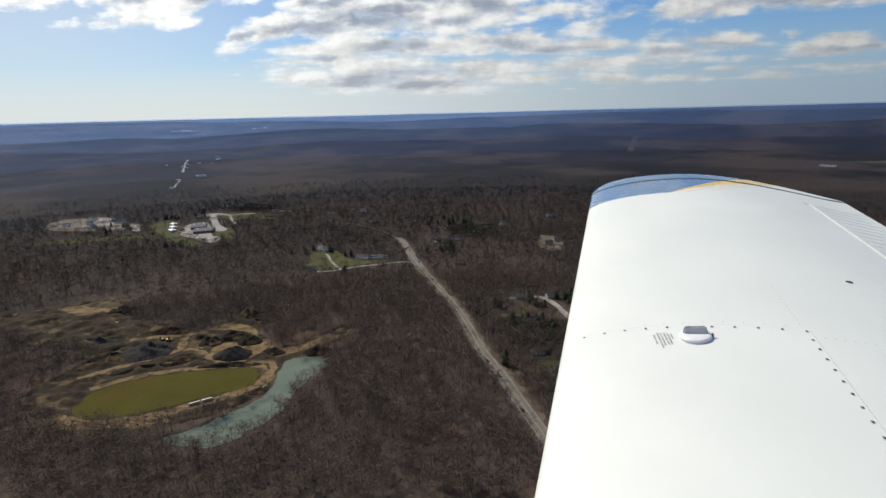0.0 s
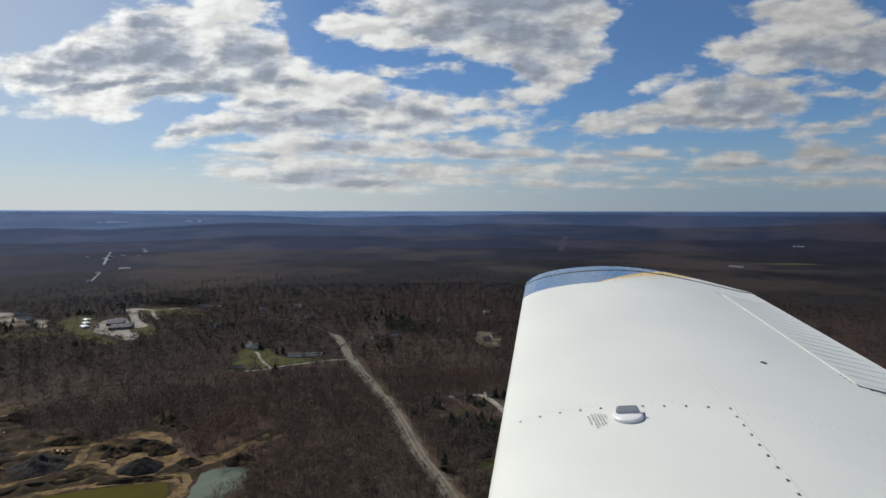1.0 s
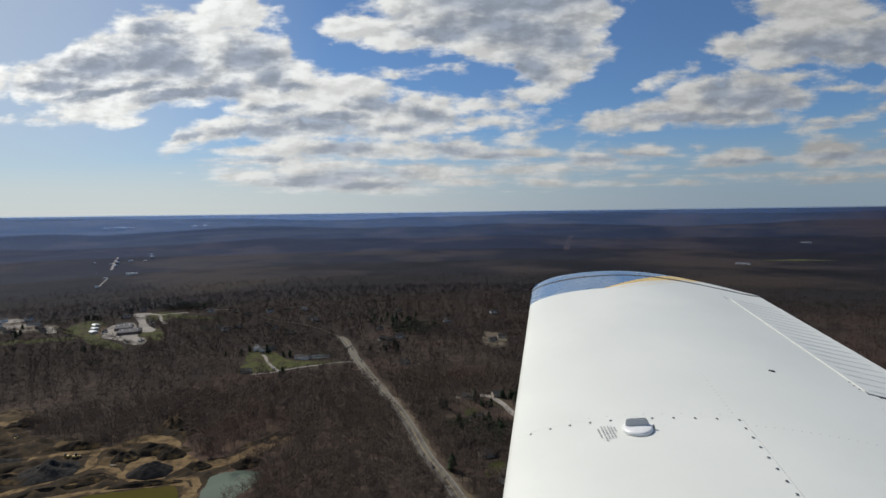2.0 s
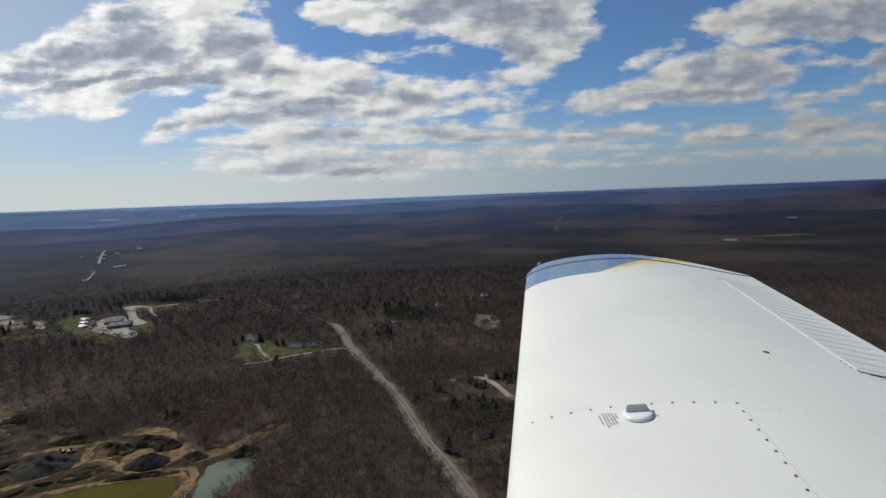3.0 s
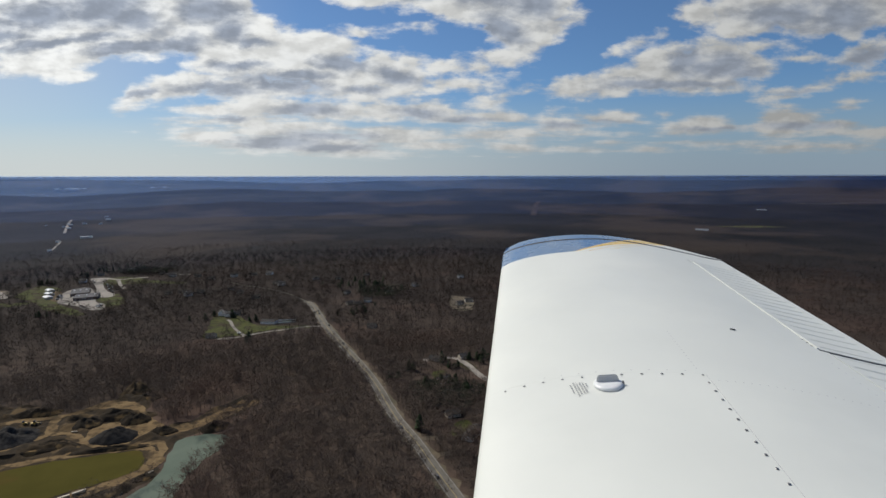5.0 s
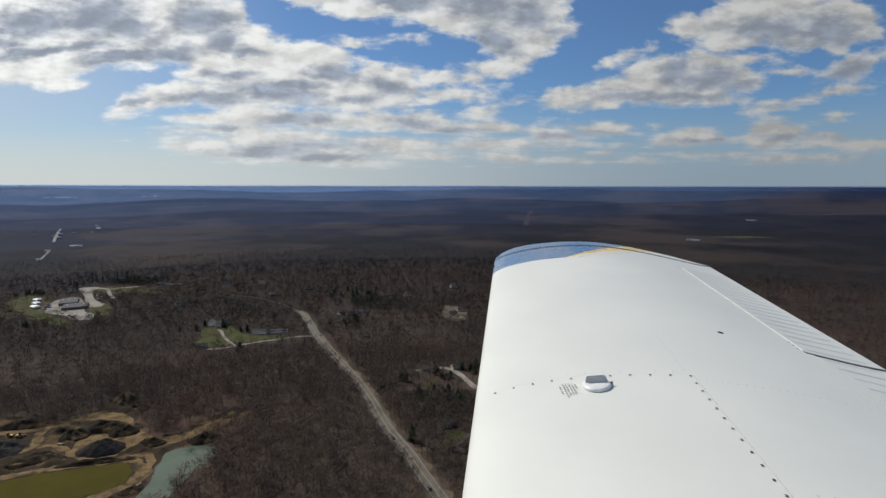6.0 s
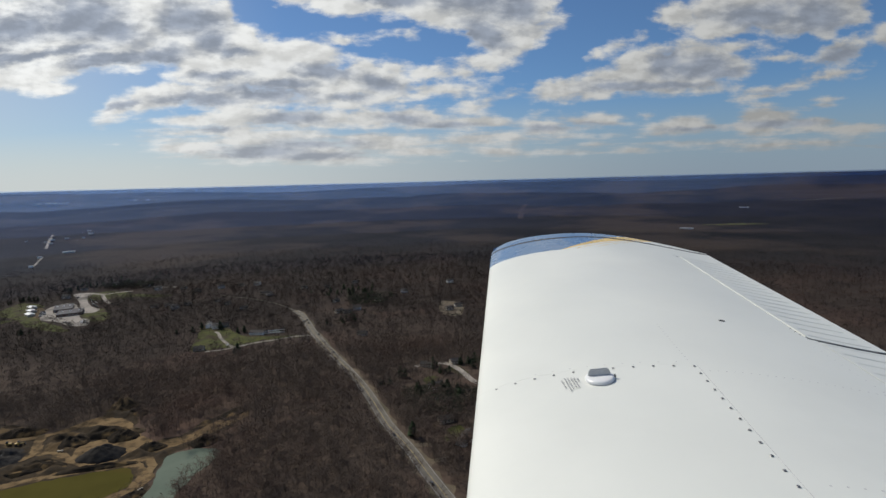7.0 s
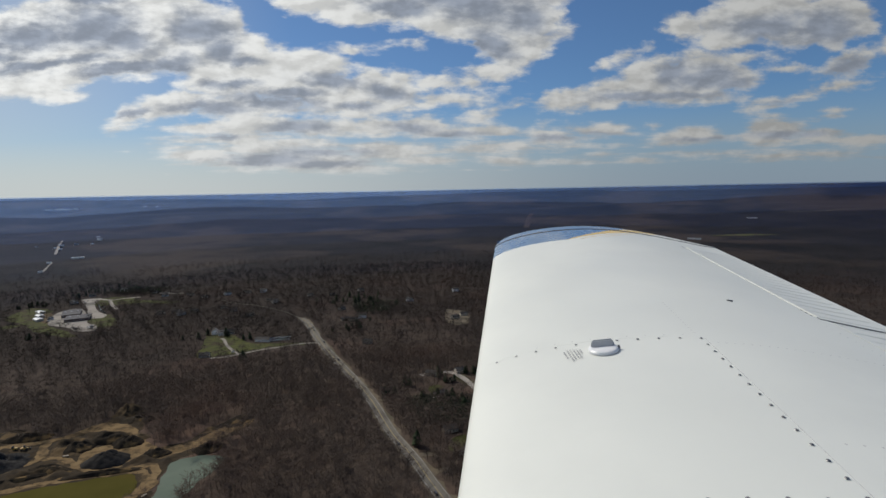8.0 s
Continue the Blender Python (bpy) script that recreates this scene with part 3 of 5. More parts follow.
# Tinted translucent shells added at growing distances imitate aerial haze.
def build_haze():
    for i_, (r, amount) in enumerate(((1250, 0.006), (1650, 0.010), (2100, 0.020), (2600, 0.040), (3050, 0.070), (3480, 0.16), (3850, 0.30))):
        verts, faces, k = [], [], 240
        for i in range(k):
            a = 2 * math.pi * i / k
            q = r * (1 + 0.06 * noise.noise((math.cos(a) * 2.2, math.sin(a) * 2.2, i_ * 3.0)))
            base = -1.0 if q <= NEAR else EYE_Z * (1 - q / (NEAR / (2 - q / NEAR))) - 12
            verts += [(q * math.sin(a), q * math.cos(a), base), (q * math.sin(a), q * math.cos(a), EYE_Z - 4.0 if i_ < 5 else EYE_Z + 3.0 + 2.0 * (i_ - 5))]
        for i in range(k):
            j = (i + 1) % k
            faces.append((2 * i, 2 * j, 2 * j + 1, 2 * i + 1))
        piece("haze", mesh_of("haze", verts, faces, [haze_material("blue_haze_shell", amount, (0.135, 0.31, 0.86, 1) if i_ < 4 else (0.23, 0.39, 0.74, 1))], smooth=True), label="blue translucent shell standing in for haze over the distant land", kind="structure")


build_haze()

# ---- plan of the land, metres from the point under the eye: x to the right, y ahead ----
ROAD = [(120, 90), (62, 195), (25, 278), (13, 307), (1, 337), (-12, 371), (-31, 414), (-53, 479), (-75, 533), (-108, 605), (-145, 691), (-178, 778), (-200, 822)]
FAR_LANE = [(-198, 818), (-240, 872), (-300, 925), (-349, 951), (-392, 988)]
LANE = [(-138, 680), (-166, 679), (-196, 664), (-209, 659), (-238, 638), (-249, 631), (-266, 628)]
DRIVE = [(-237, 642), (-251, 660), (-267, 684), (-278, 706), (-286, 716)]
STREET = [(-8, 545), (12, 552), (28, 550), (40, 529), (50, 500), (61, 482), (82, 440), (120, 359)]
STREET_B = [(61, 482), (109, 477), (148, 525), (227, 626)]
LAWN_A = [(-284, 632), (-300, 690), (-314, 745), (-292, 752), (-262, 716), (-235, 690), (-165, 682), (-165, 674), (-200, 668), (-243, 642)]
LOT = [(-597, 823), (-635, 889), (-640, 925), (-631, 940), (-616, 935), (-597, 915), (-560, 862), (-545, 836), (-533, 822), (-516, 814), (-498, 778), (-527, 779), (-549, 800), (-582, 815)]
LOT_B = [(-663, 1008), (-672, 1026), (-639, 1031), (-618, 975), (-567, 905), (-543, 887), (-536, 866), (-545, 858), (-562, 868), (-592, 912), (-612, 944)]
LAWN_S = [(-700, 870), (-720, 950), (-665, 930), (-640, 880), (-588, 815), (-526, 770), (-508, 745), (-575, 772), (-640, 830)]
LAWN_T = [(-555, 854), (-543, 887), (-527, 874), (-490, 821), (-488, 792), (-508, 803), (-534, 826)]
LAWN_U = [(-640, 1010), (-610, 1040), (-530, 1000), (-470, 985), (-475, 970), (-540, 975), (-600, 960)]
LAWN_V = [(-820, 760), (-790, 785), (-690, 820), (-640, 828), (-650, 805), (-720, 775), (-800, 740)]
VILLAGE = [(-905, 860), (-960, 940), (-900, 985), (-870, 960), (-820, 930), (-740, 905), (-715, 880), (-760, 862), (-830, 850)]
PIT = [(-360, 388), (-345, 412), (-314, 422), (-300, 433), (-286, 452), (-290, 484), (-270, 478), (-240, 428), (-219, 402), (-203, 407), (-188, 434), (-170, 458), (-156, 436), (-170, 408),
       (-184, 386), (-190, 364), (-184, 337), (-194, 312), (-215, 290), (-240, 276), (-300, 268), (-370, 300)]
PIT_B = [(-560, 430), (-515, 470), (-480, 505), (-440, 508), (-425, 470), (-380, 440), (-330, 438), (-340, 400), (-360, 370), (-420, 380), (-500, 400)]
POND = [(-320, 310), (-300, 334), (-281, 344), (-261, 352), (-236, 358), (-216, 362), (-206, 353), (-202, 338), (-215, 325), (-233, 312), (-250, 298), (-275, 284), (-310, 282)]
RIVER = [(-160, 384), (-186, 383), (-193, 371), (-189, 352), (-185, 330), (-190, 310), (-200, 296), (-210, 280), (-226, 262), (-190, 258), (-172, 281), (-163, 304), (-164, 329), (-161, 351), (-156, 366)]
YARDS = [[(2, 509), (7, 484), (17, 490), (15, 515)], [(30, 533), (42, 514), (47, 524), (38, 543)], [(16, 378), (20, 398), (30, 402), (42, 378)], [(35, 853), (67, 832), (67, 770), (48, 755), (32, 777)]]
HAMLET = [(-8, 440), (-20, 500), (-2, 562), (70, 572), (64, 500), (48, 436)]
HAMLET_B = [(-150, 780), (-180, 900), (-150, 975), (-70, 960), (-50, 880), (-80, 790)]
CLEAR = [HAMLET, HAMLET_B, LAWN_A, LOT, LOT_B, LAWN_S, LAWN_T, LAWN_U, LAWN_V, VILLAGE, PIT, PIT_B, POND, RIVER, *YARDS]

road = ribbon("road", ROAD, 10.0, 0.16, M_ASPHALT, "worn grey two-lane road through the woods", rounds=8)
tagged(road, category="road")
ribbon("verge", ROAD, 14.0, 0.10, M_SHOULDER, "sandy verge along both sides of the road", wobble=5.0, rounds=8)
for off, mat_, nm in ((-0.18, M_PAINTY, "centre_line"), (0.18, M_PAINTY, "centre_line"), (-4.2, M_PAINTW, "edge_line"), (4.2, M_PAINTW, "edge_line")):
    pts = smooth_loop(ROAD, 3, closed=False)
    moved = []
    for i, (x, y) in enumerate(pts):
        a, b = pts[max(i - 1, 0)], pts[min(i + 1, len(pts) - 1)]
        d = Vector((b[0] - a[0], b[1] - a[1])).normalized()
        moved.append((x - d.y * off, y + d.x * off))
    ribbon(nm, moved, 0.2, 0.19, mat_, "", thick=0.03, rounds=3, parent=road, kind="")
ribbon("lane", LANE, 5.0, 0.14, M_LOT, "pale narrow lane leading off the road", wobble=0.5)
ribbon("driveway", DRIVE, 4.0, 0.145, M_LOT, "pale curved driveway across a lawn", wobble=0.4)
ribbon("street", STREET, 7.0, 0.14, M_LOT, "pale residential street among bare trees", wobble=0.5)
ribbon("street", STREET_B, 6.0, 0.13, M_LOT, "pale residential street among bare trees", wobble=0.5)
for entry in ([(-60, 473), (-52, 480), (-42, 482)], [(-14, 372), (-4, 375), (6, 374)], [(-2, 347), (6, 351), (16, 352)]):
    ribbon("track", entry, 6.0, 0.13, M_SHOULDER, "sandy entrance off the road", wobble=1.0)
ribbon("lane", FAR_LANE, 2.6, 0.12, M_ASPHALT, "narrow grey lane going on through the woods", wobble=0.5)
ribbon("street", [(-645, 1028), (-608, 1012), (-592, 1025), (-565, 1036)], 7.0, 0.13, M_LOT, "pale street behind the school", wobble=0.5)

sheet("lawn", LAWN_A, 0.10, M_GRASS, "green lawn in front of the white house", rag=4)
sheet("lawn", LAWN_S, 0.09, M_GRASS, "green lawn beside the school", rag=4)
sheet("lawn", LAWN_T, 0.08, M_GRASS, "green lawn beside the car park", rag=4)
sheet("lawn", LAWN_U, 0.07, M_GRASS, "green lawn behind the school", rag=4)
sheet("lawn", LAWN_V, 0.06, M_GRASS, "yellow-green meadow at the edge of the village", rag=6)
for y in YARDS[:3]:
    sheet("yard", y, 0.09, M_GRASS, "small worn garden lawn", rag=3)
sheet("yard", YARDS[3], 0.09, M_SHOULDER, "tan bare yard in the woods", rag=6)
ribbon("street", [(-610, 1008), (-580, 965), (-552, 929)], 6.0, 0.12, M_LOT, "pale drive beside the school lawn", wobble=0.5)
ribbon("street", [(-548, 1075), (-520, 1066), (-495, 1062)], 8.0, 0.12, M_LOT, "pale yard among far trees", wobble=1.0)
sheet("car_park", LOT, 0.14, M_LOT, "pale school yard with parked cars", rag=1.5, rounds=2)
sheet("car_park", LOT_B, 0.135, M_LOT, "pale school car park with an angled arm", rag=1.5, rounds=2)
sheet("bare_soil", [(-618, 840), (-650, 880), (-658, 908), (-640, 898), (-622, 866), (-606, 836)], 0.17, M_SAND, "bare tan soil beside the school", rag=2)
sheet("village_ground", VILLAGE, 0.08, M_SHOULDER, "worn brown ground of the village", rag=14)

for x, y, l, w_, rot in ((-735, 880, 60, 16, -42), (-830, 905, 50, 24, 20), (-868, 960, 36, 30, 10), (-800, 870, 70, 8, 15)):
    c_, s_ = math.cos(radians(rot)), math.sin(radians(rot))
    sheet("car_park", [(x + c_ * a * l / 2 - s_ * b_ * w_ / 2, y + s_ * a * l / 2 + c_ * b_ * w_ / 2) for a, b_ in ((-1, -1), (1, -1), (1, 1), (-1, 1))], 0.13, M_LOT, "pale paved yard in the village", rag=2)

# ---- the sand pit ----
HAUL = (([(-360, 402), (-337, 412), (-314, 418), (-300, 428), (-284, 442), (-262, 440), (-246, 424), (-228, 405), (-215, 395), (-205, 386)], 9.0),
        ([(-314, 418), (-306, 402), (-300, 388), (-312, 372), (-330, 352), (-350, 330)], 8.0),
        ([(-300, 390), (-281, 388), (-262, 376), (-240, 366), (-218, 370), (-206, 374), (-196, 358), (-194, 340), (-206, 322), (-224, 306), (-240, 292), (-262, 278)], 6.5),
        ([(-215, 395), (-198, 398), (-186, 412), (-174, 432), (-160, 446)], 8.0), ([(-262, 376), (-268, 398), (-250, 404), (-232, 402)], 9.0))


SANDS = (([(-300, 432), (-285, 452), (-262, 446), (-250, 428), (-268, 432)], "orange-tan sand at the top of the pit"),
         ([(-268, 396), (-262, 408), (-226, 402), (-222, 392), (-232, 370), (-262, 374)], "pale sand round the stockpile"),
         ([(-245, 286), (-268, 282), (-300, 276), (-330, 276), (-300, 266), (-258, 272), (-232, 284)], "pale sand bank below the pond"),
         ([(-205, 402), (-182, 416), (-168, 440), (-158, 452), (-154, 440), (-168, 420), (-184, 400), (-200, 388)], "tan sand along the track into the woods"),
         ([(-500, 470), (-470, 500), (-440, 495), (-430, 470), (-470, 455)], "orange-tan dug sand"))
POND_BANK = [(-322, 280), (-300, 276), (-276, 278), (-250, 290), (-230, 306), (-210, 322), (-198, 336), (-201, 356), (-214, 367), (-238, 363), (-262, 357), (-284, 349), (-304, 339), (-326, 316)]


def away(line, x, y, closed=True):
    """Distance of points from a line."""
    best = np.full(np.shape(x), 1e9)
    for (x0, y0), (x1, y1) in zip(line, line[1:] + line[:1] if closed else line[1:]):
        dx, dy = x1 - x0, y1 - y0
        t = np.clip(((x - x0) * dx + (y - y0) * dy) / (dx * dx + dy * dy + 1e-9), 0, 1)
        best = np.minimum(best, np.hypot(x - x0 - t * dx, y - y0 - t * dy))
    return best


def dug_ground(poly, step, height, label, seed):
    """Rough dug ground with gullies and hummocks, level along tracks and water."""
    line = smooth_loop(poly, 4)
    xs, ys = np.arange(min(p[0] for p in line), max(p[0] for p in line), step), np.arange(min(p[1] for p in line), max(p[1] for p in line), step)
    gx, gy = np.meshgrid(xs, ys)
    wob = np.vectorize(lambda a, b: noise.noise((a * 0.06, b * 0.06, seed)))(gx, gy) * 7
    edge = np.where(inside(line, gx, gy), 1, -1) * away(line, gx, gy) + wob
    free = np.clip(edge / 7, 0, 1)
    for track, w in HAUL:
        free *= np.clip((away(smooth_loop(track, 4, closed=False), gx, gy, False) - w * 0.5) / 6, 0, 1)
    for pool in (POND, RIVER):
        free *= np.where(inside(pool, gx, gy), 0, np.clip((away(pool, gx, gy) - 1.5) / 6, 0, 1))
    free *= np.clip((away(smooth_loop(POND_BANK, 4, closed=False), gx, gy, False) - 3) / 5, 0, 1)
    for sand, _ in SANDS:
        free *= np.where(inside(sand, gx, gy), 0, np.clip(away(sand, gx, gy) / 5, 0, 1))
    hummock = np.vectorize(lambda a, b: 1 - abs(noise.noise((a * 0.045, b * 0.06, seed + 3))) * 2.2 + 0.5 * noise.noise((a * 0.16, b * 0.16, seed + 7)))(gx, gy)
    z = 0.10 + height * free * np.clip(hummock, -0.02, 1.6)
    z = np.where(edge < 1.0, -0.2, z)
    cols = len(xs)
    keep = edge > -step
    verts = np.stack([gx, gy, z], -1).reshape(-1, 3)
    used = keep.ravel()
    faces = [(i * cols + j, i * cols + j + 1, (i + 1) * cols + j + 1, (i + 1) * cols + j) for i in range(len(ys) - 1) for j in range(cols - 1)
             if keep[i, j] and keep[i, j + 1] and keep[i + 1, j] and keep[i + 1, j + 1]]
    index = np.cumsum(used) - 1
    me = mesh_of("pit_floor", verts[used], [tuple(int(index[k]) for k in f) for f in faces], [M_PIT], smooth=True)
    piece("pit_floor", me, label=label, kind="structure")


dug_ground(PIT, 2.0, 3.6, "dark dug earth of the gravel pit with tan cuts", 2.0)
dug_ground(PIT_B, 2.6, 4.2, "orange-tan dug ground of the gravel pit", 5.0)
sheet("pond", POND, 0.22, M_POND, "still olive-brown settling pond", rag=2)
sheet("stream", RIVER, 0.18, M_RIVER, "pale teal water along the pit", rag=3)
for k, (poly, label) in enumerate(SANDS):
    sheet("sand_patch", poly, 0.150 + 0.015 * k, M_TRACK, label, rag=3)
ribbon("pond_bank", POND_BANK, 7.0, 0.20, M_TRACK, "pale sandy bank round the pond", wobble=2.6, rounds=8)
for line, w in HAUL:
    level_ = 0.24 + 0.03 * len([o for o in bpy.data.objects if o.name.startswith("haul_track")])
    ribbon("haul_track", line, w * 0.82, level_, M_TRACK, "pale compacted haul track in the pit", wobble=2.6, rounds=14)


def mound(name, x, y, rx, ry, h, rot, material, label, rough=0.35, flat=0.0, seed=0.0, category="pile", group=""):
    """A heap with gullied sides; flat trims the top."""
    verts, faces, rings, cols = [], [], 14, 44
    verts.append((0, 0, 0.95 * h * (1 - flat * 0.5) * 0.99))
    for i in range(1, rings + 1):
        u = i / rings
        for k in range(cols):
            a = 2 * math.pi * k / cols
            edge = 1 + 0.22 * noise.noise((math.cos(a) * 1.7, math.sin(a) * 1.7, seed)) + 0.08 * noise.noise((math.cos(a) * 6, math.sin(a) * 6, seed))
            z = 0.95 * h * min(1 - flat * 0.5, (1 - u ** 1.35))
            z *= 1 + 1.6 * rough * noise.noise((u * 3 * math.cos(a) + seed, u * 3 * math.sin(a), seed * 2)) * (1 - u)
            z += 0.16 * h * noise.noise((u * 9 * math.cos(a) + seed, u * 9 * math.sin(a), seed * 3)) * (1 - u) * u * 3
            verts.append((rx * u * edge * math.cos(a), ry * u * edge * math.sin(a), z if i < rings else -0.3))
    for k in range(cols):
        faces.append((0, 1 + k, 1 + (k + 1) % cols))
    for i in range(rings - 1):
        o, q = 1 + i * cols, 1 + (i + 1) * cols
        for k in range(cols):
            j = (k + 1) % cols
            faces.append((o + k, q + k, q + j, o + j))
    return piece(name, mesh_of(name, verts, faces, [material], smooth=True), m=pose(x, y, 0.1, 0, 0, rot), label=label, category=category, group=group)


mound("stockpile", -244, 381, 18, 11, 9.0, 15, M_COAL, "black gravel stockpile with a rounded crest", 0.2, seed=1.3, group="pit heaps")
mound("earth_mound", -279, 404, 13, 10, 6.5, 20, M_SPOIL, "dark overgrown spoil heap beside the haul track", seed=2.1, group="pit heaps")
mound("earth_mound", -262, 417, 20, 10, 8.5, 8, M_SPOIL, "long dark spoil heap with a sandy cut face", seed=3.7, group="pit heaps")
mound("earth_mound", -244, 410, 13, 9, 7.5, 0, M_SPOIL, "dark earth heap with a tan scraped flank", seed=9.7, group="pit heaps")
mound("sand_mound", -240, 420, 8, 6, 3.5, 0, M_SAND, "orange-tan sand heap among dark earth heaps", seed=4.9, group="pit heaps")
mound("earth_mound", -212, 390, 12, 7, 5.5, 5, M_SPOIL, "scrub-covered dark heap at the track's bend", seed=5.2, group="pit heaps")
mound("earth_mound", -173, 396, 13, 8, 6.5, 20, M_SPOIL, "scrub-covered dark bank above the water", seed=6.4, group="pit heaps")
mound("earth_mound", -193, 327, 8, 5, 2.5, 30, M_SPOIL, "small dark heap on the stream bank", seed=6.9, group="pit heaps")
mound("earth_ridge", -238, 364, 30, 4, 3.6, 12, M_SPOIL, "narrow dark earth ridge beside the pond", seed=7.4, group="pit heaps")
mound("earth_ridge", -278, 372, 18, 6, 5.0, -12, M_SPOIL, "dark earth ridge with a sandy crest", seed=17.4, group="pit heaps")
mound("earth_ridge", -306, 352, 34, 4.5, 3.6, 28, M_SPOIL, "narrow dark earth ridge beside the pond", seed=8.8, group="pit heaps")
mound("rock_knoll", -276, 470, 13, 15, 9, 0, M_KNOLL, "bare tan rock knoll at the edge of the woods", 0.6, seed=9.1, group="pit heaps")
mound("earth_mound", -258, 455, 12, 9, 5, 0, M_SPOIL, "dark spoil slope below the rock knoll", 0.6, seed=11.1, group="pit heaps")
mound("rubble_mound", -326, 380, 25, 18, 9, 20, M_RUBBLE, "large heap of dark grey broken rubble", 0.8, seed=10.3, group="pit heaps")
mound("earth_mound", -350, 366, 18, 14, 5, 10, M_SPOIL, "dark spoil heap beside the rubble", 0.6, seed=12.3, group="pit heaps")
mound("earth_mound", -335, 424, 22, 7, 6, 12, M_SPOIL, "dark overgrown bank along the haul track", seed=13.3, group="pit heaps")
mound("sand_mound", -455, 492, 26, 13, 7, 12, M_SAND, "broad orange-tan sand heap", 0.5, seed=14.3, group="pit heaps")
mound("earth_mound", -425, 470, 18, 9, 6, 40, M_SPOIL, "dark heap of brush and earth", 0.7, seed=15.3, group="pit heaps")
mound("earth_mound", -395, 425, 22, 8, 4, 10, M_SPOIL, "dark earth heap beside the haul track", seed=16.3, group="pit heaps")
mound("earth_mound", -480, 440, 30, 7, 4, 14, M_SPOIL, "long dark earth heap on the sand", seed=18.3, group="pit heaps")
mound("rubble_mound", -390, 392, 26, 11, 5, 25, M_RUBBLE, "heap of grey broken rubble", 0.8, seed=19.3, group="pit heaps")
mound("earth_mound", -168, 446, 9, 16, 4, -20, M_SPOIL, "dark bank along the track into the woods", seed=20.3, group="pit heaps")


# ---- the woods ----
def near_line(line, x, y, w):
    hit = np.zeros(np.shape(x), bool)
    pts = smooth_loop(line, 4, closed=False)
    for (x0, y0), (x1, y1) in zip(pts, pts[1:]):
        dx, dy = x1 - x0, y1 - y0
        t = np.clip(((x - x0) * dx + (y - y0) * dy) / (dx * dx + dy * dy), 0, 1)
        hit |= (x - x0 - t * dx) ** 2 + (y - y0 - t * dy) ** 2 < w * w
    return hit


LINES = [(ROAD, 8.0), (FAR_LANE, 3.0), ([(-645, 1028), (-608, 1012), (-592, 1025), (-565, 1036)], 6), ([(-610, 1008), (-580, 965), (-552, 929)], 5), (LANE, 5), (DRIVE, 4), (STREET, 5.5), (STREET_B, 5)]
THIN = [LAWN_A, LAWN_S, LAWN_T, LAWN_U, LAWN_V, VILLAGE, *YARDS]
rng = np.random.default_rng(7)


def scatter(r0, r1, a0, a1, area):
    count = int(0.5 * radians(a1 - a0) * (r1 * r1 - r0 * r0) / area)
    r = np.sqrt(rng.uniform(r0 * r0, r1 * r1, count))
    a = np.radians(rng.uniform(a0, a1, count))
    x, y = r * np.sin(a), r * np.cos(a)
    keep = np.ones(count, bool)
    for poly in CLEAR:
        keep &= ~(inside(poly, x, y) & (rng.uniform(size=count) < (0.6 if poly in (HAMLET, HAMLET_B) else 0.75 if poly is VILLAGE else 0.88 if poly in THIN else 1.0)))
    for line, w in LINES:
        keep &= ~near_line(line, x, y, w)
    return x[keep], y[keep]


def bare_tree(seed, limbs, twigs, width=1.0):
    """Unit bare tree: trunk, rising limbs and fine twigs, as thin blades; height 1. Returns corners of triangles, trunk and limbs first."""
    g = np.random.default_rng(seed)
    tris = []

    def blade(p, q, w0, w1, sides, thick_=True):
        p, q = np.array(p), np.array(q)
        d = q - p
        for k in range(sides):
            s = np.cross(d, g.normal(size=3) if thick_ else g.normal(size=3) * 0.45 + np.array((0, 0, 1.0)))
            s /= np.linalg.norm(s) + 1e-9
            tris.append((p - s * w0, p + s * w0, q + s * w1))
            if w1 > 0.001:
                tris.append((p - s * w0, q + s * w1, q - s * w1))

    lean = g.uniform(-0.05, 0.05, 2)
    crest = np.array((lean[0], lean[1], 0.66))
    blade((0, 0, -0.02), crest, 0.008, 0.004, 2)
    tips = []
    for k in range(limbs):
        h = g.uniform(0.28, 0.66)
        a = k * 2.4 + g.uniform(-0.5, 0.5)
        base = crest * (h / 0.66)
        out = g.uniform(0.16, 0.36)
        tip_ = base + np.array((math.cos(a) * out, math.sin(a) * out, g.uniform(0.08, 0.30)))
        blade(base, tip_, 0.005, 0.002, 1)
        tips += [tip_, tip_ * 0.5 + base * 0.5, base * 0.25 + tip_ * 0.75, base * 0.1 + tip_ * 0.9]
    wood = len(tris)
    for k in range(twigs):
        p = tips[g.integers(len(tips))] + g.normal(size=3) * 0.03
        v = g.normal(size=3) * 0.085 + np.array((p[0] * 0.2, p[1] * 0.2, 0.03))
        blade(p, p + v * np.array((1, 1, 0.6)), 0.0085 * width, 0.0, 1, False)
    return np.array(tris), wood


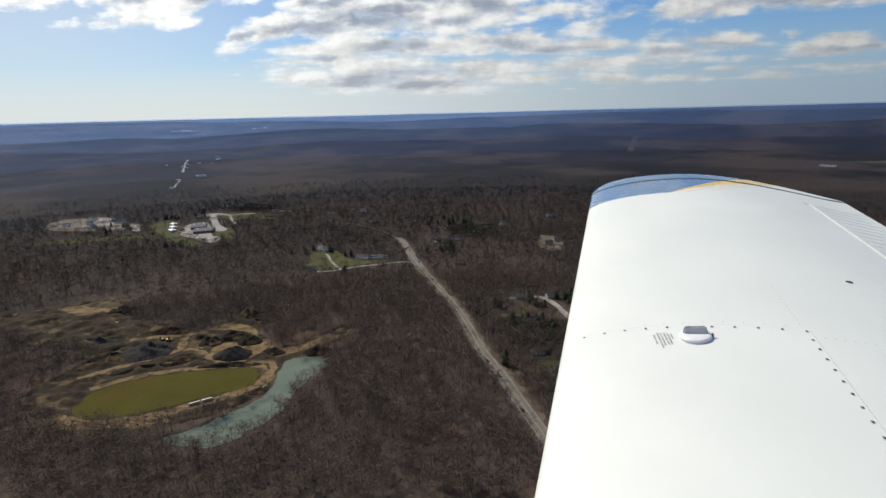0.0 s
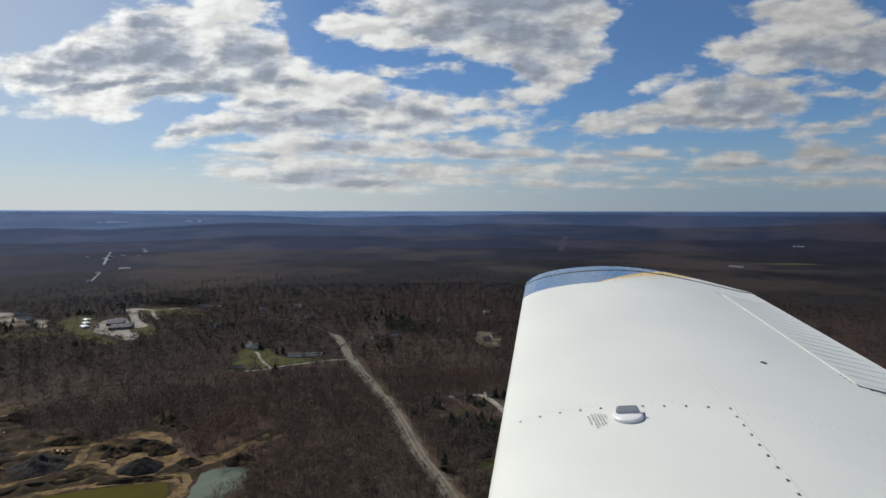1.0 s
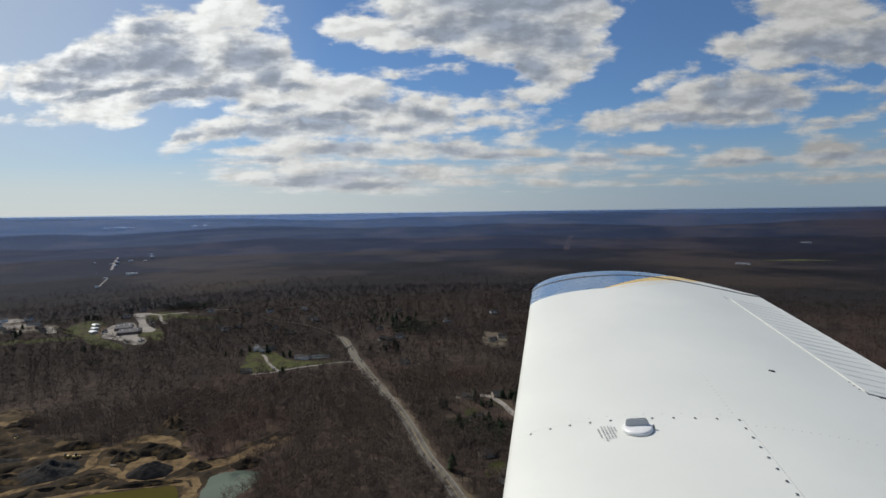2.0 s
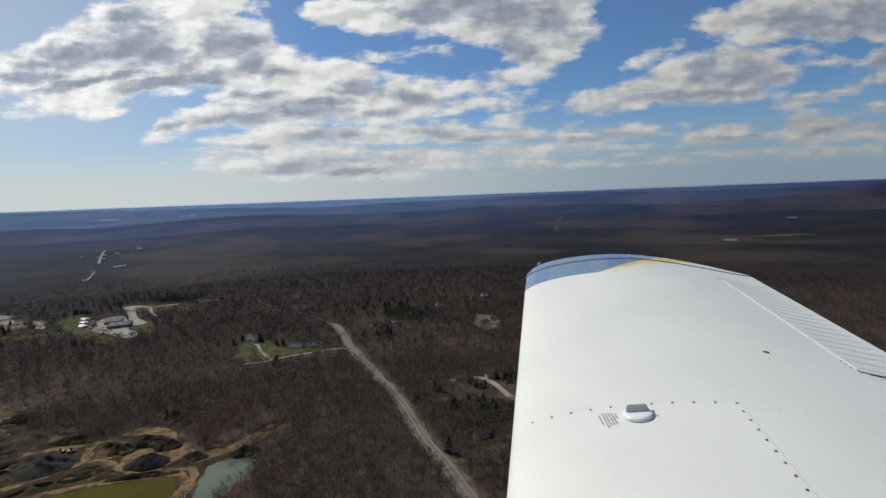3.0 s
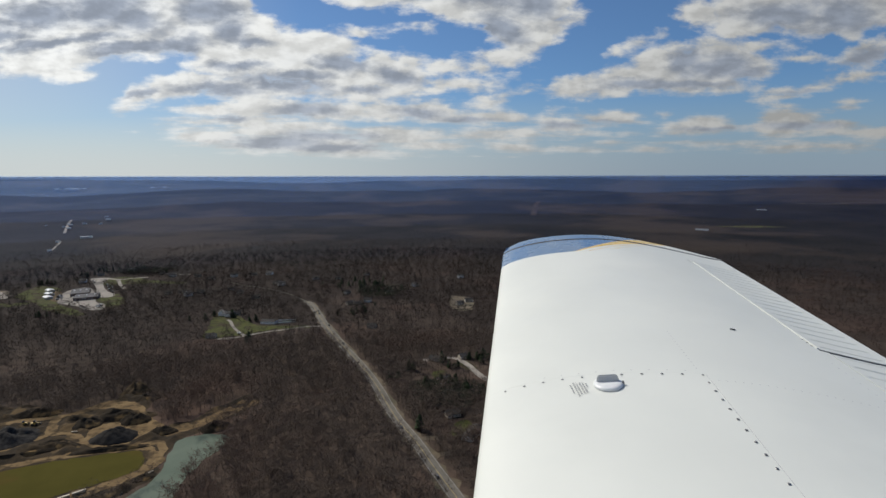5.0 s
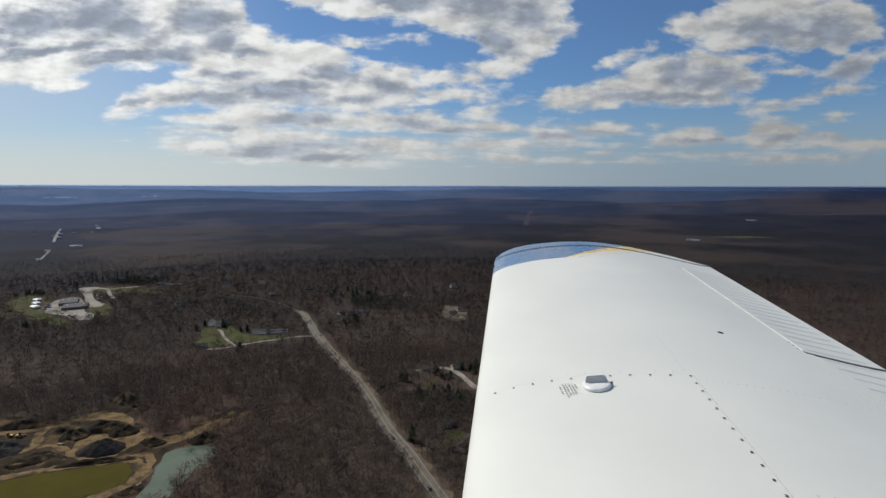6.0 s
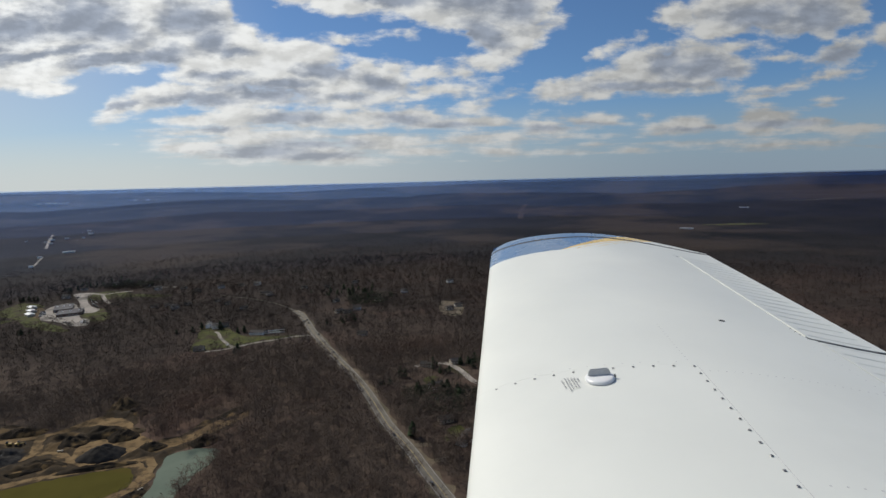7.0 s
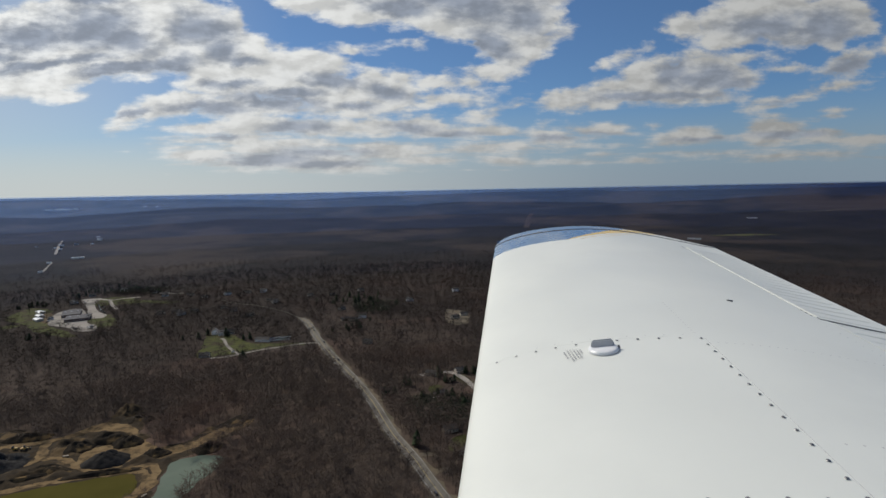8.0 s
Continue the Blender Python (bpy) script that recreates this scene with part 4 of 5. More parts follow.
def forest(name, xs, ys, kinds, h0, h1, label, z=None, mats=None):
    """One mesh of many bare trees."""
    verts, idx = [], []
    which = rng.integers(len(kinds), size=len(xs))
    for k, (tris, wood) in enumerate(kinds):
        sel = which == k
        m = int(sel.sum())
        h = rng.uniform(h0, h1, m)
        a = rng.uniform(0, 2 * np.pi, m)
        c, s = np.cos(a), np.sin(a)
        base = tris.reshape(-1, 3)
        spread = h * rng.uniform(0.85, 1.25, m)
        vx = (base[None, :, 0] * c[:, None] - base[None, :, 1] * s[:, None]) * spread[:, None] + xs[sel][:, None]
        vy = (base[None, :, 0] * s[:, None] + base[None, :, 1] * c[:, None]) * spread[:, None] + ys[sel][:, None]
        vz = base[None, :, 2] * h[:, None] + (0 if z is None else z[sel][:, None])
        verts.append(np.stack([vx, vy, vz], -1).reshape(-1, 3))
        t = np.ones(len(tris), np.int32)
        t[:wood] = 0
        idx.append(np.tile(t, m))
    v = np.concatenate(verts)
    i = np.concatenate(idx)
    me = bpy.data.meshes.new(name)
    nt_ = len(v) // 3
    me.vertices.add(len(v))
    me.vertices.foreach_set("co", v.astype(np.float32).ravel())
    me.loops.add(len(v))
    me.loops.foreach_set("vertex_index", np.arange(len(v), dtype=np.int32))
    me.polygons.add(nt_)
    me.polygons.foreach_set("loop_start", np.arange(0, len(v), 3, dtype=np.int32))
    for m_ in mats or (M_BARK, M_TWIG):
        me.materials.append(m_)
    me.polygons.foreach_set("material_index", i)
    me.update(calc_edges=True)
    me.validate()
    piece(name, me, label=label, kind="stuff", category="woods")


fx, fy = scatter(235, 640, -54, 11, 17)
forest("bare_woods", fx, fy, [bare_tree(s, 8, 58) for s in (1, 2, 3, 4, 12, 13)], 9, 17, "dense leafless brown deciduous woods in early spring")
# Wood colour darkens by ring; the far one has shade painted in.
for r0, r1, area, mats_ in ((640, 980, 46, (M_MIDWOOD, M_MIDWOOD)), (800, 980, 220, (M_FARWOOD_SHADED, M_FARWOOD_SHADED)), (980, 1150, 80, (M_MIDWOOD, M_MIDWOOD)), (980, 1150, 110, (M_FARWOOD_SHADED, M_FARWOOD_SHADED)),
                            (1150, 1400, 150, (M_MIDWOOD, M_MIDWOOD)), (1150, 1400, 110, (M_FARWOOD_SHADED, M_FARWOOD_SHADED)), (1400, 1650, 420, (M_MIDWOOD, M_MIDWOOD))):
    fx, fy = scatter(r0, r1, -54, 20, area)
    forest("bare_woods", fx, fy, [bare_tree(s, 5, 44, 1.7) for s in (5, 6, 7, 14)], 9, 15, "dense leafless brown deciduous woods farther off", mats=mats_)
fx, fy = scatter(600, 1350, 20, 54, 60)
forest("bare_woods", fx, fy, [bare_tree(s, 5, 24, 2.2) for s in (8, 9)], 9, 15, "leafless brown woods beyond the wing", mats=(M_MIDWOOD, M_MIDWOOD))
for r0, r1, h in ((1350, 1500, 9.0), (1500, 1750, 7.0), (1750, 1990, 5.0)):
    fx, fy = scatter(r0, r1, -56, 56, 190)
    forest("bare_woods", fx, fy, [bare_tree(s, 3, 16, 3.4) for s in (10, 11)], h * 0.7, h * 1.1, "distant leafless brown woods", mats=(M_FARWOOD_SHADED, M_FARWOOD_SHADED))


g = np.random.default_rng(31)
cx_, cy_ = g.uniform(-400, -150, 5200), g.uniform(262, 500, 5200)
ok = inside(PIT, cx_, cy_) | inside(PIT_B, cx_, cy_)
for line, w in HAUL:
    ok &= ~near_line(line, cx_, cy_, w * 0.5 + 1.5)
for pool in (POND, RIVER):
    ok &= ~inside(pool, cx_, cy_)
ok &= np.array([noise.noise((x * 0.035, y * 0.035, 4.0)) > 0.02 for x, y in zip(cx_, cy_)])
forest("pit_scrub", cx_[ok], cy_[ok], [bare_tree(s, 5, 30, 1.6) for s in (21, 22)], 1.2, 3.2, "low leafless scrub on the dug ground", z=np.full(int(ok.sum()), 0.6), mats=(M_BARK, M_SPOIL))
M_GROVE = surface("dull_evergreen_leaves", (0.022, 0.027, 0.018), (0.042, 0.048, 0.030), 0.05, 0.95, per_island=0.2, spec=0.1)
GROVES = ([(-22, 470), (10, 485), (48, 476), (52, 440), (24, 415), (-6, 428)], [(-110, 830), (-60, 840), (-40, 900), (-90, 930), (-130, 890)], [(-660, 1060), (-560, 1060), (-540, 1110), (-640, 1130)])
for poly in GROVES:
    cx_, cy_ = g.uniform(min(p[0] for p in poly), max(p[0] for p in poly), 900), g.uniform(min(p[1] for p in poly), max(p[1] for p in poly), 900)
    ok = inside(poly, cx_, cy_) & ~near_line(STREET, cx_, cy_, 7) & (g.uniform(size=900) < 0.4)
    forest("evergreen_woods", cx_[ok], cy_[ok], [bare_tree(s, 9, 120, 2.6) for s in (23, 24)], 6, 10, "dull green evergreen trees among bare woods", mats=(M_BARK, M_GROVE))


# ---- evergreens ----
def conifer(h, seed):
    """A conifer: tapered trunk and drooping tiers of many small needle sprays."""
    g = np.random.default_rng(seed)
    tree = empty("conifer", Matrix(), "dark green conifer standing among bare trees", "tree", "conifers")
    part("trunk", cyl_bm(0.02 * h, 0.004 * h, h * 0.95, 6), M_BARK, tree)
    verts, faces = [], []
    for k in range(230):
        u = g.uniform(0.08, 1.0) ** 0.8
        reach = 0.36 * h * (1.04 - u) ** 0.55 * g.uniform(0.6, 1.15)
        a = g.uniform(0, 2 * math.pi)
        z = h * u
        c, s = math.cos(a), math.sin(a)
        w = max(0.25, reach * 0.42)
        o = len(verts)
        verts += [(0.1 * reach * c, 0.1 * reach * s, z + 0.05 * h), (reach * c * 0.75 - s * w, reach * s * 0.75 + c * w, z), (reach * c * 1.1, reach * s * 1.1, z - 0.05 * h), (reach * c * 0.75 + s * w, reach * s * 0.75 - c * w, z)]
        faces += [(o, o + 1, o + 2), (o, o + 2, o + 3)]
    piece("crown", mesh_of("crown", verts, faces, [M_PINE]), tree, label="dense dark green needles")
    return tree


pines = [conifer(9.0, 41), conifer(11.0, 42), conifer(7.0, 43)]
spots = []
g = np.random.default_rng(11)
for cx, cy, n_, spread in ((-23, 517, 4, 4), (7, 545, 6, 6), (27, 526, 4, 4), (-36, 494, 3, 4), (55, 552, 6, 7), (12, 472, 16, 10), (48, 543, 4, 5), (30, 455, 14, 12), (-105, 755, 9, 14), (-150, 950, 10, 26), (-110, 935, 14, 26),
                           (-85, 900, 10, 26), (100, 758, 5, 10), (-11, 392, 2, 3), (-248, 703, 2, 3), (-685, 1070, 9, 16), (-700, 1120, 12, 34), (-640, 1120, 10, 34), (-720, 960, 7, 14), (-745, 850, 6, 26), (-600, 1100, 8, 30), (-310, 715, 5, 10), (-225, 612, 3, 6), (-560, 745, 4, 12)):
    for k in range(n_):
        spots.append((cx + g.normal() * spread, cy + g.normal() * spread))
sx_, sy_ = np.array([s[0] for s in spots]), np.array([s[1] for s in spots])
ok = np.ones(len(spots), bool)
for poly in (LOT, PIT, POND, RIVER):
    ok &= ~inside(poly, sx_, sy_)
for line, w in LINES:
    ok &= ~near_line(line, sx_, sy_, w)
first = list(pines)
for k, (x, y) in enumerate(np.array(spots)[ok]):
    m = Matrix.Translation((x, y, 0)) @ pose(0, 0, 0, 0, 0, g.uniform(0, 360)) @ Matrix.Scale(g.uniform(0.75, 1.15), 4)
    if first:
        first.pop(0).matrix_basis = m
    else:
        src = pines[k % 3]
        made = copy_thing(src, Matrix())
        made.matrix_basis = m


# ---- buildings ----
def gable_house(l, w, h, rise, wall, roof, label, chimney=True):
    """A house with a gable roof whose eaves stand out, a door and windows; long side along x."""
    house = empty("house", Matrix(), label, "house", "houses")
    bm = bmesh.new()
    pts = [(-l / 2, -w / 2, 0), (l / 2, -w / 2, 0), (l / 2, w / 2, 0), (-l / 2, w / 2, 0)]
    lo = [bm.verts.new(p) for p in pts]
    hi = [bm.verts.new((p[0], p[1], h)) for p in pts]
    ra, rb = bm.verts.new((-l / 2, 0, h + rise)), bm.verts.new((l / 2, 0, h + rise))
    for f in ((lo[0], lo[1], hi[1], hi[0]), (lo[2], lo[3], hi[3], hi[2]), (lo[1], lo[2], hi[2], rb, hi[1]), (lo[3], lo[0], hi[0], ra, hi[3]), (lo[3], lo[2], lo[1], lo[0])):
        bm.faces.new(f)
    part("wall", bm, wall, house)
    for s in (-1, 1):
        bm = bmesh.new()
        e, k = 0.5, rise / (w / 2)
        a = [(-l / 2 - e, s * (w / 2 + e), h - e * k + 0.05), (l / 2 + e, s * (w / 2 + e), h - e * k + 0.05), (l / 2 + e, 0, h + rise + 0.05), (-l / 2 - e, 0, h + rise + 0.05)]
        low = [bm.verts.new(p) for p in a]
        upp = [bm.verts.new((p[0], p[1], p[2] + 0.25)) for p in a]
        bm.faces.new(low)
        bm.faces.new(upp)
        for i in range(4):
            j = (i + 1) % 4
            bm.faces.new((low[i], low[j], upp[j], upp[i]))
        slope = part("roof", bm, roof, house, "grey shingled roof slope")
        if chimney and s > 0:
            part("chimney", box_bm(0.9, 0.9, 2.2, (l * 0.2, 0.6, h + rise * 0.75)), M_BRICK, slope, "brick chimney")
    for k in range(int(l // 3)):
        x = -l / 2 + 1.6 + k * 3.0
        if k == 1:
            part("door", box_bm(1.0, 0.08, 2.05, (x, -w / 2 - 0.02, 0.1)), M_BRICK, house, "dark front door")
        else:
            win = part("window", box_bm(1.3, 0.10, 1.3, (x, -w / 2 - 0.02, 1.0)), M_WALL, house, "white window frame")
            part("pane", box_bm(1.1, 0.04, 1.1, (x, -w / 2 - 0.08, 1.1)), M_GLASS, win)
    return house


white_house = gable_house(12, 8, 4.6, 2.6, M_WALL, M_ROOFP, "white two-storey house with a pale gable roof")
tan_house = gable_house(12, 8, 3.2, 2.4, M_WALLG, M_ROOF, "tan single-storey house with a grey gable roof")
long_house = gable_house(20, 9, 3.2, 2.2, M_WALL, M_ROOF, "long low white house with a grey roof", False)
white_house.matrix_basis = pose(-290, 734, 0.1, 0, 0, 12)
tan_house.matrix_basis = pose(13, 487, 0.1, 0, 0, 30)
long_house.matrix_basis = pose(-222, 697, 0.1, 0, 0, -8)
for src, x, y, rot in ((white_house, -305, 742, -70), (tan_house, -283, 742, 20), (tan_house, 5, 545, -20), (white_house, 12, 480, 15), (tan_house, 14, 452, 60), (tan_house, 18, 412, 20), (long_house, 32, 378, 60), (tan_house, 37, 552, 20), (tan_house, 76, 500, -35), (white_house, 95, 475, 20),
                       (tan_house, 155, 436, 10), (white_house, 128, 426, 40), (tan_house, 90, 390, -20), (long_house, 176, 600, 30), (white_house, 192, 630, 20), (tan_house, 61, 812, 10), (tan_house, 46, 794, 30), (white_house, -101, 815, 0), (tan_house, -114, 797, 20), (tan_house, -127, 800, 35), (tan_house, -78, 672, -15), (white_house, -29, 931, 10), (tan_house, -71, 871, 25), (tan_house, -144, 877, 60), (tan_house, -224, 1002, 10),
                       (tan_house, -289, 960, 5), (white_house, -276, 949, 30), (tan_house, -430, 890, 15), (white_house, -410, 868, 50), (tan_house, -398, 890, 5), (tan_house, -450, 882, 20), (white_house, -634, 1100, 10), (tan_house, -672, 1056, 30), (tan_house, -573, 1090, 10),
                       (white_house, -662, 985, 20), (tan_house, -560, 1075, 5), (white_house, -520, 1040, 15), (tan_house, -470, 1040, 0), (tan_house, -430, 1010, 25), (white_house, -395, 1035, 40), (tan_house, -360, 1050, 10), (white_house, -330, 1055, 0),
                       (tan_house, -355, 912, 20), (tan_house, -330, 885, 35), (tan_house, -290, 850, 5),
                       (white_house, -850, 905, 30), (tan_house, -820, 880, -20), (tan_house, -790, 860, 15), (white_house, -880, 950, 60), (tan_house, -860, 985, 10), (long_house, -800, 925, 25), (tan_house, -760, 890, 45), (white_house, -840, 960, 0), (tan_house, -735, 868, -30),
                       (tan_house, -275, 634, 10), (white_house, -890, 890, 10), (tan_house, -180, 1000, 10), (tan_house, -130, 1040, 40), (white_house, 60, 1010, 15)):
    made = copy_thing(src, pose(x, y, 0.1, 0, 0, rot))


def flat_hall(name, l, w, h, wall, roof, label, category="building"):
    """A flat-roofed block with a parapet and a band of windows."""
    hall = empty(name, Matrix(), label, category)
    part("wall", box_bm(l, w, h), wall, hall)
    bm = box_bm(l + 0.6, w + 0.6, 0.5, (0, 0, h))
    top = max(bm.faces, key=lambda f: f.calc_center_median().z)
    bmesh.ops.inset_region(bm, faces=[top], thickness=0.6, depth=-0.3)
    roof_ob = part("roof", bm, roof, hall, "pale flat roof")
    for k in range(3):
        part("roof_unit", box_bm(2.4, 1.8, 1.2, (-l / 3 + k * l / 3, w * 0.1, h + 0.2)), M_ROOFW, roof_ob)
    for k in range(int(l // 5)):
        win = part("window", box_bm(2.6, 0.14, 1.5, (-l / 2 + 2.5 + k * 5, -w / 2 - 0.02, 1.1)), M_WALL, hall)
        part("pane", box_bm(2.3, 0.06, 1.25, (-l / 2 + 2.5 + k * 5, -w / 2 - 0.10, 1.22)), M_GLASS, win)
    return hall


M_ROOFS = surface("grey_gravel_roof", (0.095, 0.092, 0.095), (0.135, 0.130, 0.132), 0.15, 0.85, spec=0.1)
flat_hall("school_wing", 26, 46, 4.0, M_BRICK, M_ROOFS, "low brick school wing with a grey flat roof", "school").matrix_basis = pose(-606, 893, 0.14, 0, 0, 30)
flat_hall("school_wing", 34, 34, 4.0, M_BRICK, M_ROOFS, "low brick school wing with a grey flat roof, beside the lawn", "school").matrix_basis = pose(-572, 857, 0.14, 0, 0, 26)


def shed():
    ob = empty("shed", Matrix(), "long white-roofed storage shed beside the school", "shed", "white sheds")
    part("wall", box_bm(17, 10, 3.2), M_WALLG, ob)
    for s in (-1, 1):
        bm = bmesh.new()
        a = [(-8.8, s * 5.4, 3.1), (8.8, s * 5.4, 3.1), (8.8, 0, 4.4), (-8.8, 0, 4.4)]
        lo, up_ = [bm.verts.new(p) for p in a], [bm.verts.new((p[0], p[1], p[2] + 0.15)) for p in a]
        bm.faces.new(lo), bm.faces.new(up_)
        for i in range(4):
            bm.faces.new((lo[i], lo[(i + 1) % 4], up_[(i + 1) % 4], up_[i]))
        part("roof", bm, M_ROOFW, ob, "white metal roof slope")
    return ob


sheds = shed()
sheds.matrix_basis = pose(-669, 908, 0.1, 0, 0, -38)
copy_thing(sheds, pose(-650, 880, 0.1, 0, 0, -38))
copy_thing(sheds, pose(-634, 854, 0.1, 0, 0, -38))


def fence_pool():
    """A round-cornered white fence round a pool beside the long house."""
    pool = empty("garden_pool", pose(-200, 704, 0.1, 0, 0, 12), "garden pool inside a white fence", "pool")
    part("basin", box_bm(12, 6, 0.25, bevel=0.05), M_RIVER, pool)
    for x, y, l, rot in ((0, -6, 24, 0), (0, 6, 24, 0), (-12, 0, 12, 90), (12, 0, 12, 90)):
        ob = part("fence_panel", box_bm(l, 0.15, 1.5), M_WALL, pool)
        ob.matrix_basis = pose(x, y, 0, 0, 0, rot)


fence_pool()


# ---- the far towns: pale halls and roofs on the sheet ----
def town(az, r, l, w, h, material, label, n=1, seed=1):
    g_ = np.random.default_rng(seed)
    for k in range(n):
        a, q = radians(az) + (g_.normal() * 0.012 if k else 0), r * (1 + (g_.normal() * 0.03 if k else 0))
        x, y, z = far_place(a, q)
        s = math.hypot(x, y) / q
        ob = flat_hall("far_hall", l, w, h, M_WALL, material, label)
        ob.matrix_basis = Matrix.Translation((x, y, z - 0.5)) @ pose(0, 0, 0, 0, 0, g_.uniform(-25, 25) - az) @ Matrix.Scale(s * (g_.uniform(0.5, 1.0) if k else 1.0), 4)


town(-33.3, 2075, 34, 12, 4, M_ROOFW, "distant long white hall in the woods")
town(-35.4, 1975, 12, 8, 4, M_ROOFW, "distant pale house in the woods")
town(-36.1, 1750, 10, 8, 4, M_ROOFW, "distant pale house in the woods")
town(-34.4, 2600, 16, 9, 4, M_ROOFW, "distant pale building of a small town", 7, 3)
town(-31.5, 2850, 18, 10, 4, M_ROOFW, "distant pale building of a small town", 3, 4)
town(-34.2, 10000, 90, 60, 12, M_ROOFW, "far pale hall near the horizon", 12, 5)
town(-27.6, 11000, 80, 60, 12, M_ROOFW, "far pale hall near the horizon", 6, 6)
town(33.0, 3560, 50, 30, 4, M_ROOFL, "far pale hall in the dark woods", 1, 7)
town(28.1, 2140, 44, 24, 4, M_ROOFL, "pale hall in a far clearing", 1, 8)


def far_strip(name, a0, r0, a1, r1, width, material, label):
    """A pale strip of road or cleared ground lying on the far land."""
    verts, faces = [], []
    for i in range(13):
        u = i / 12
        az, r = radians(a0 + (a1 - a0) * u), r0 + (r1 - r0) * u
        for s in (-1, 1):
            x, y, z = far_place(az + s * width / r / 2, r)
            verts.append((x, y, z + 1.2))
        if i:
            o = 2 * i - 2
            faces.append((o, o + 1, o + 3, o + 2))
    piece(name, mesh_of(name, verts, faces, [material]), label=label, kind="structure")


far_strip("far_road", -34.9, 2250, -34.3, 2900, 9, M_LOT, "pale far road through a small town")
far_strip("far_clearing", -35.9, 1760, -35.2, 1980, 5, M_LOT, "pale far clearing")
far_strip("far_cutting", 11.3, 2700, 11.9, 4300, 30, M_MIDFLOOR, "dark cutting through the far woods")
far_strip("far_field", 30.5, 2300, 34.0, 2420, 110, M_GRASS, "green field in the far woods")
far_strip("far_field", 36.0, 4300, 41.0, 4700, 60, M_SHOULDER, "pale far fields")
far_strip("far_field", 9.3, 1420, 9.5, 1500, 7, M_LOT, "pale far track in the woods")


# ---- vehicles ----
def car(paint, label):
    ob = empty("car", Matrix(), label, "car", "cars")
    bm = box_bm(4.5, 1.8, 0.75, (0, 0, 0.3), bevel=0.14)
    body = part("body", bm, paint, ob)
    bm = box_bm(2.5, 1.6, 0.6, (-0.2, 0, 1.03))
    for v in bm.verts:
        if v.co.z > 1.3:
            v.co.x = -0.2 + (v.co.x + 0.2) * 0.7
            v.co.y *= 0.85
    part("cabin", bm, M_GLASS, body, "dark glass cabin")
    part("roof", box_bm(1.7, 1.34, 0.05, (-0.2, 0, 1.62)), paint, body)
    for x in (-1.4, 1.4):
        for y in (-0.82, 0.82):
            bm = cyl_bm(0.33, 0.33, 0.2, 12)
            bmesh.ops.rotate(bm, matrix=Matrix.Rotation(math.pi / 2, 3, "X"), verts=bm.verts)
            bmesh.ops.translate(bm, vec=(x, y, 0.33), verts=bm.verts)
            part("wheel", bm, M_TYRE, ob)
    return ob


dark_car, white_car = car(M_CAR, "dark car on pale asphalt"), car(M_CARW, "white car on pale asphalt")
dark_car.matrix_basis = pose(-105, 604, 0.17, 0, 0, 115)
white_car.matrix_basis = pose(-520, 800, 0.15, 0, 0, 40)
for src, x, y, rot in ((dark_car, -137, 681, 113), (dark_car, -163, 742, 112), (dark_car, -172, 752, 112), (dark_car, -24, 392, 115), (dark_car, -168, 760, 292), (dark_car, 4, 322, 112),
                       (white_car, -512, 792, 40), (white_car, -516, 796, 40), (dark_car, -530, 788, 40), (dark_car, -536, 793, 40), (white_car, -544, 800, 40), (dark_car, -560, 905, 20), (dark_car, -566, 912, 20),
                       (dark_car, -572, 918, 20), (white_car, -580, 940, 20), (dark_car, -590, 950, 20), (dark_car, -602, 962, 20), (dark_car, -622, 870, 60), (white_car, -618, 864, 60), (dark_car, -628, 876, 60), (dark_car, -612, 855, 60),
                       (white_car, -246, 650, 60), (white_car, 16, 470, 10), *[(dark_car if (k * 7) % 3 else white_car, -577 - k * 5.2, 925 + k * 7.6, 125) for k in range(7)], *[(white_car if k % 3 == 0 else dark_car, -628 + k * 4.5, 872 - k * 7.5, 30) for k in range(5)], *[(dark_car if k % 2 else white_car, -520 + k * 3.4, 808 - k * 5.6, 30) for k in range(4)], (dark_car, -640, 985, 20), (white_car, -650, 996, 20), (dark_car, -555, 900, 20)):
    copy_thing(src, pose(x, y, 0.16, 0, 0, rot))


M_CREAM = surface("cream_trailer_paint", (0.27, 0.22, 0.155), (0.36, 0.30, 0.22), 1.0, 0.5, per_object=0.1)


def trailer():
    ob = empty("trailer", Matrix(), "long cream box trailer parked on the pond bank", "trailer", "trailers")
    body = part("box", box_bm(12, 2.5, 2.2, (0, 0, 1.0), bevel=0.05), M_CREAM, ob)
    part("roof_rail", box_bm(12.1, 0.1, 0.12, (0, 1.2, 3.18)), M_ROOFL, body)
    part("chassis", box_bm(11, 1.2, 0.35, (0, 0, 0.65)), M_BLACK, ob)
    for x in (-4.4, -3.2, 4.0):
        for y in (-1, 1):
            bm = cyl_bm(0.5, 0.5, 0.35, 14)
            bmesh.ops.rotate(bm, matrix=Matrix.Rotation(math.pi / 2, 3, "X"), verts=bm.verts)
            bmesh.ops.translate(bm, vec=(x, y, 0.5), verts=bm.verts)
            part("wheel", bm, M_TYRE, ob)
    return ob


box_trailer = trailer()
box_trailer.matrix_basis = pose(-230.5, 304.5, 0.2, 0, 0, 40) @ Matrix.Scale(0.62, 4)
copy_thing(box_trailer, pose(-224, 310, 0.2, 0, 0, 40))
box_b = copy_thing(box_trailer, pose(-281, 391, 0.36, 0, 0, 10) @ Matrix.Scale(0.56, 4))
tagged(box_b, "small cream site trailer on the haul track")
box_c = copy_thing(box_trailer, pose(-191, 333, 0.36, 0, 0, 60) @ Matrix.Scale(0.48, 4))
tagged(box_c, "small cream pump trailer on the bank")


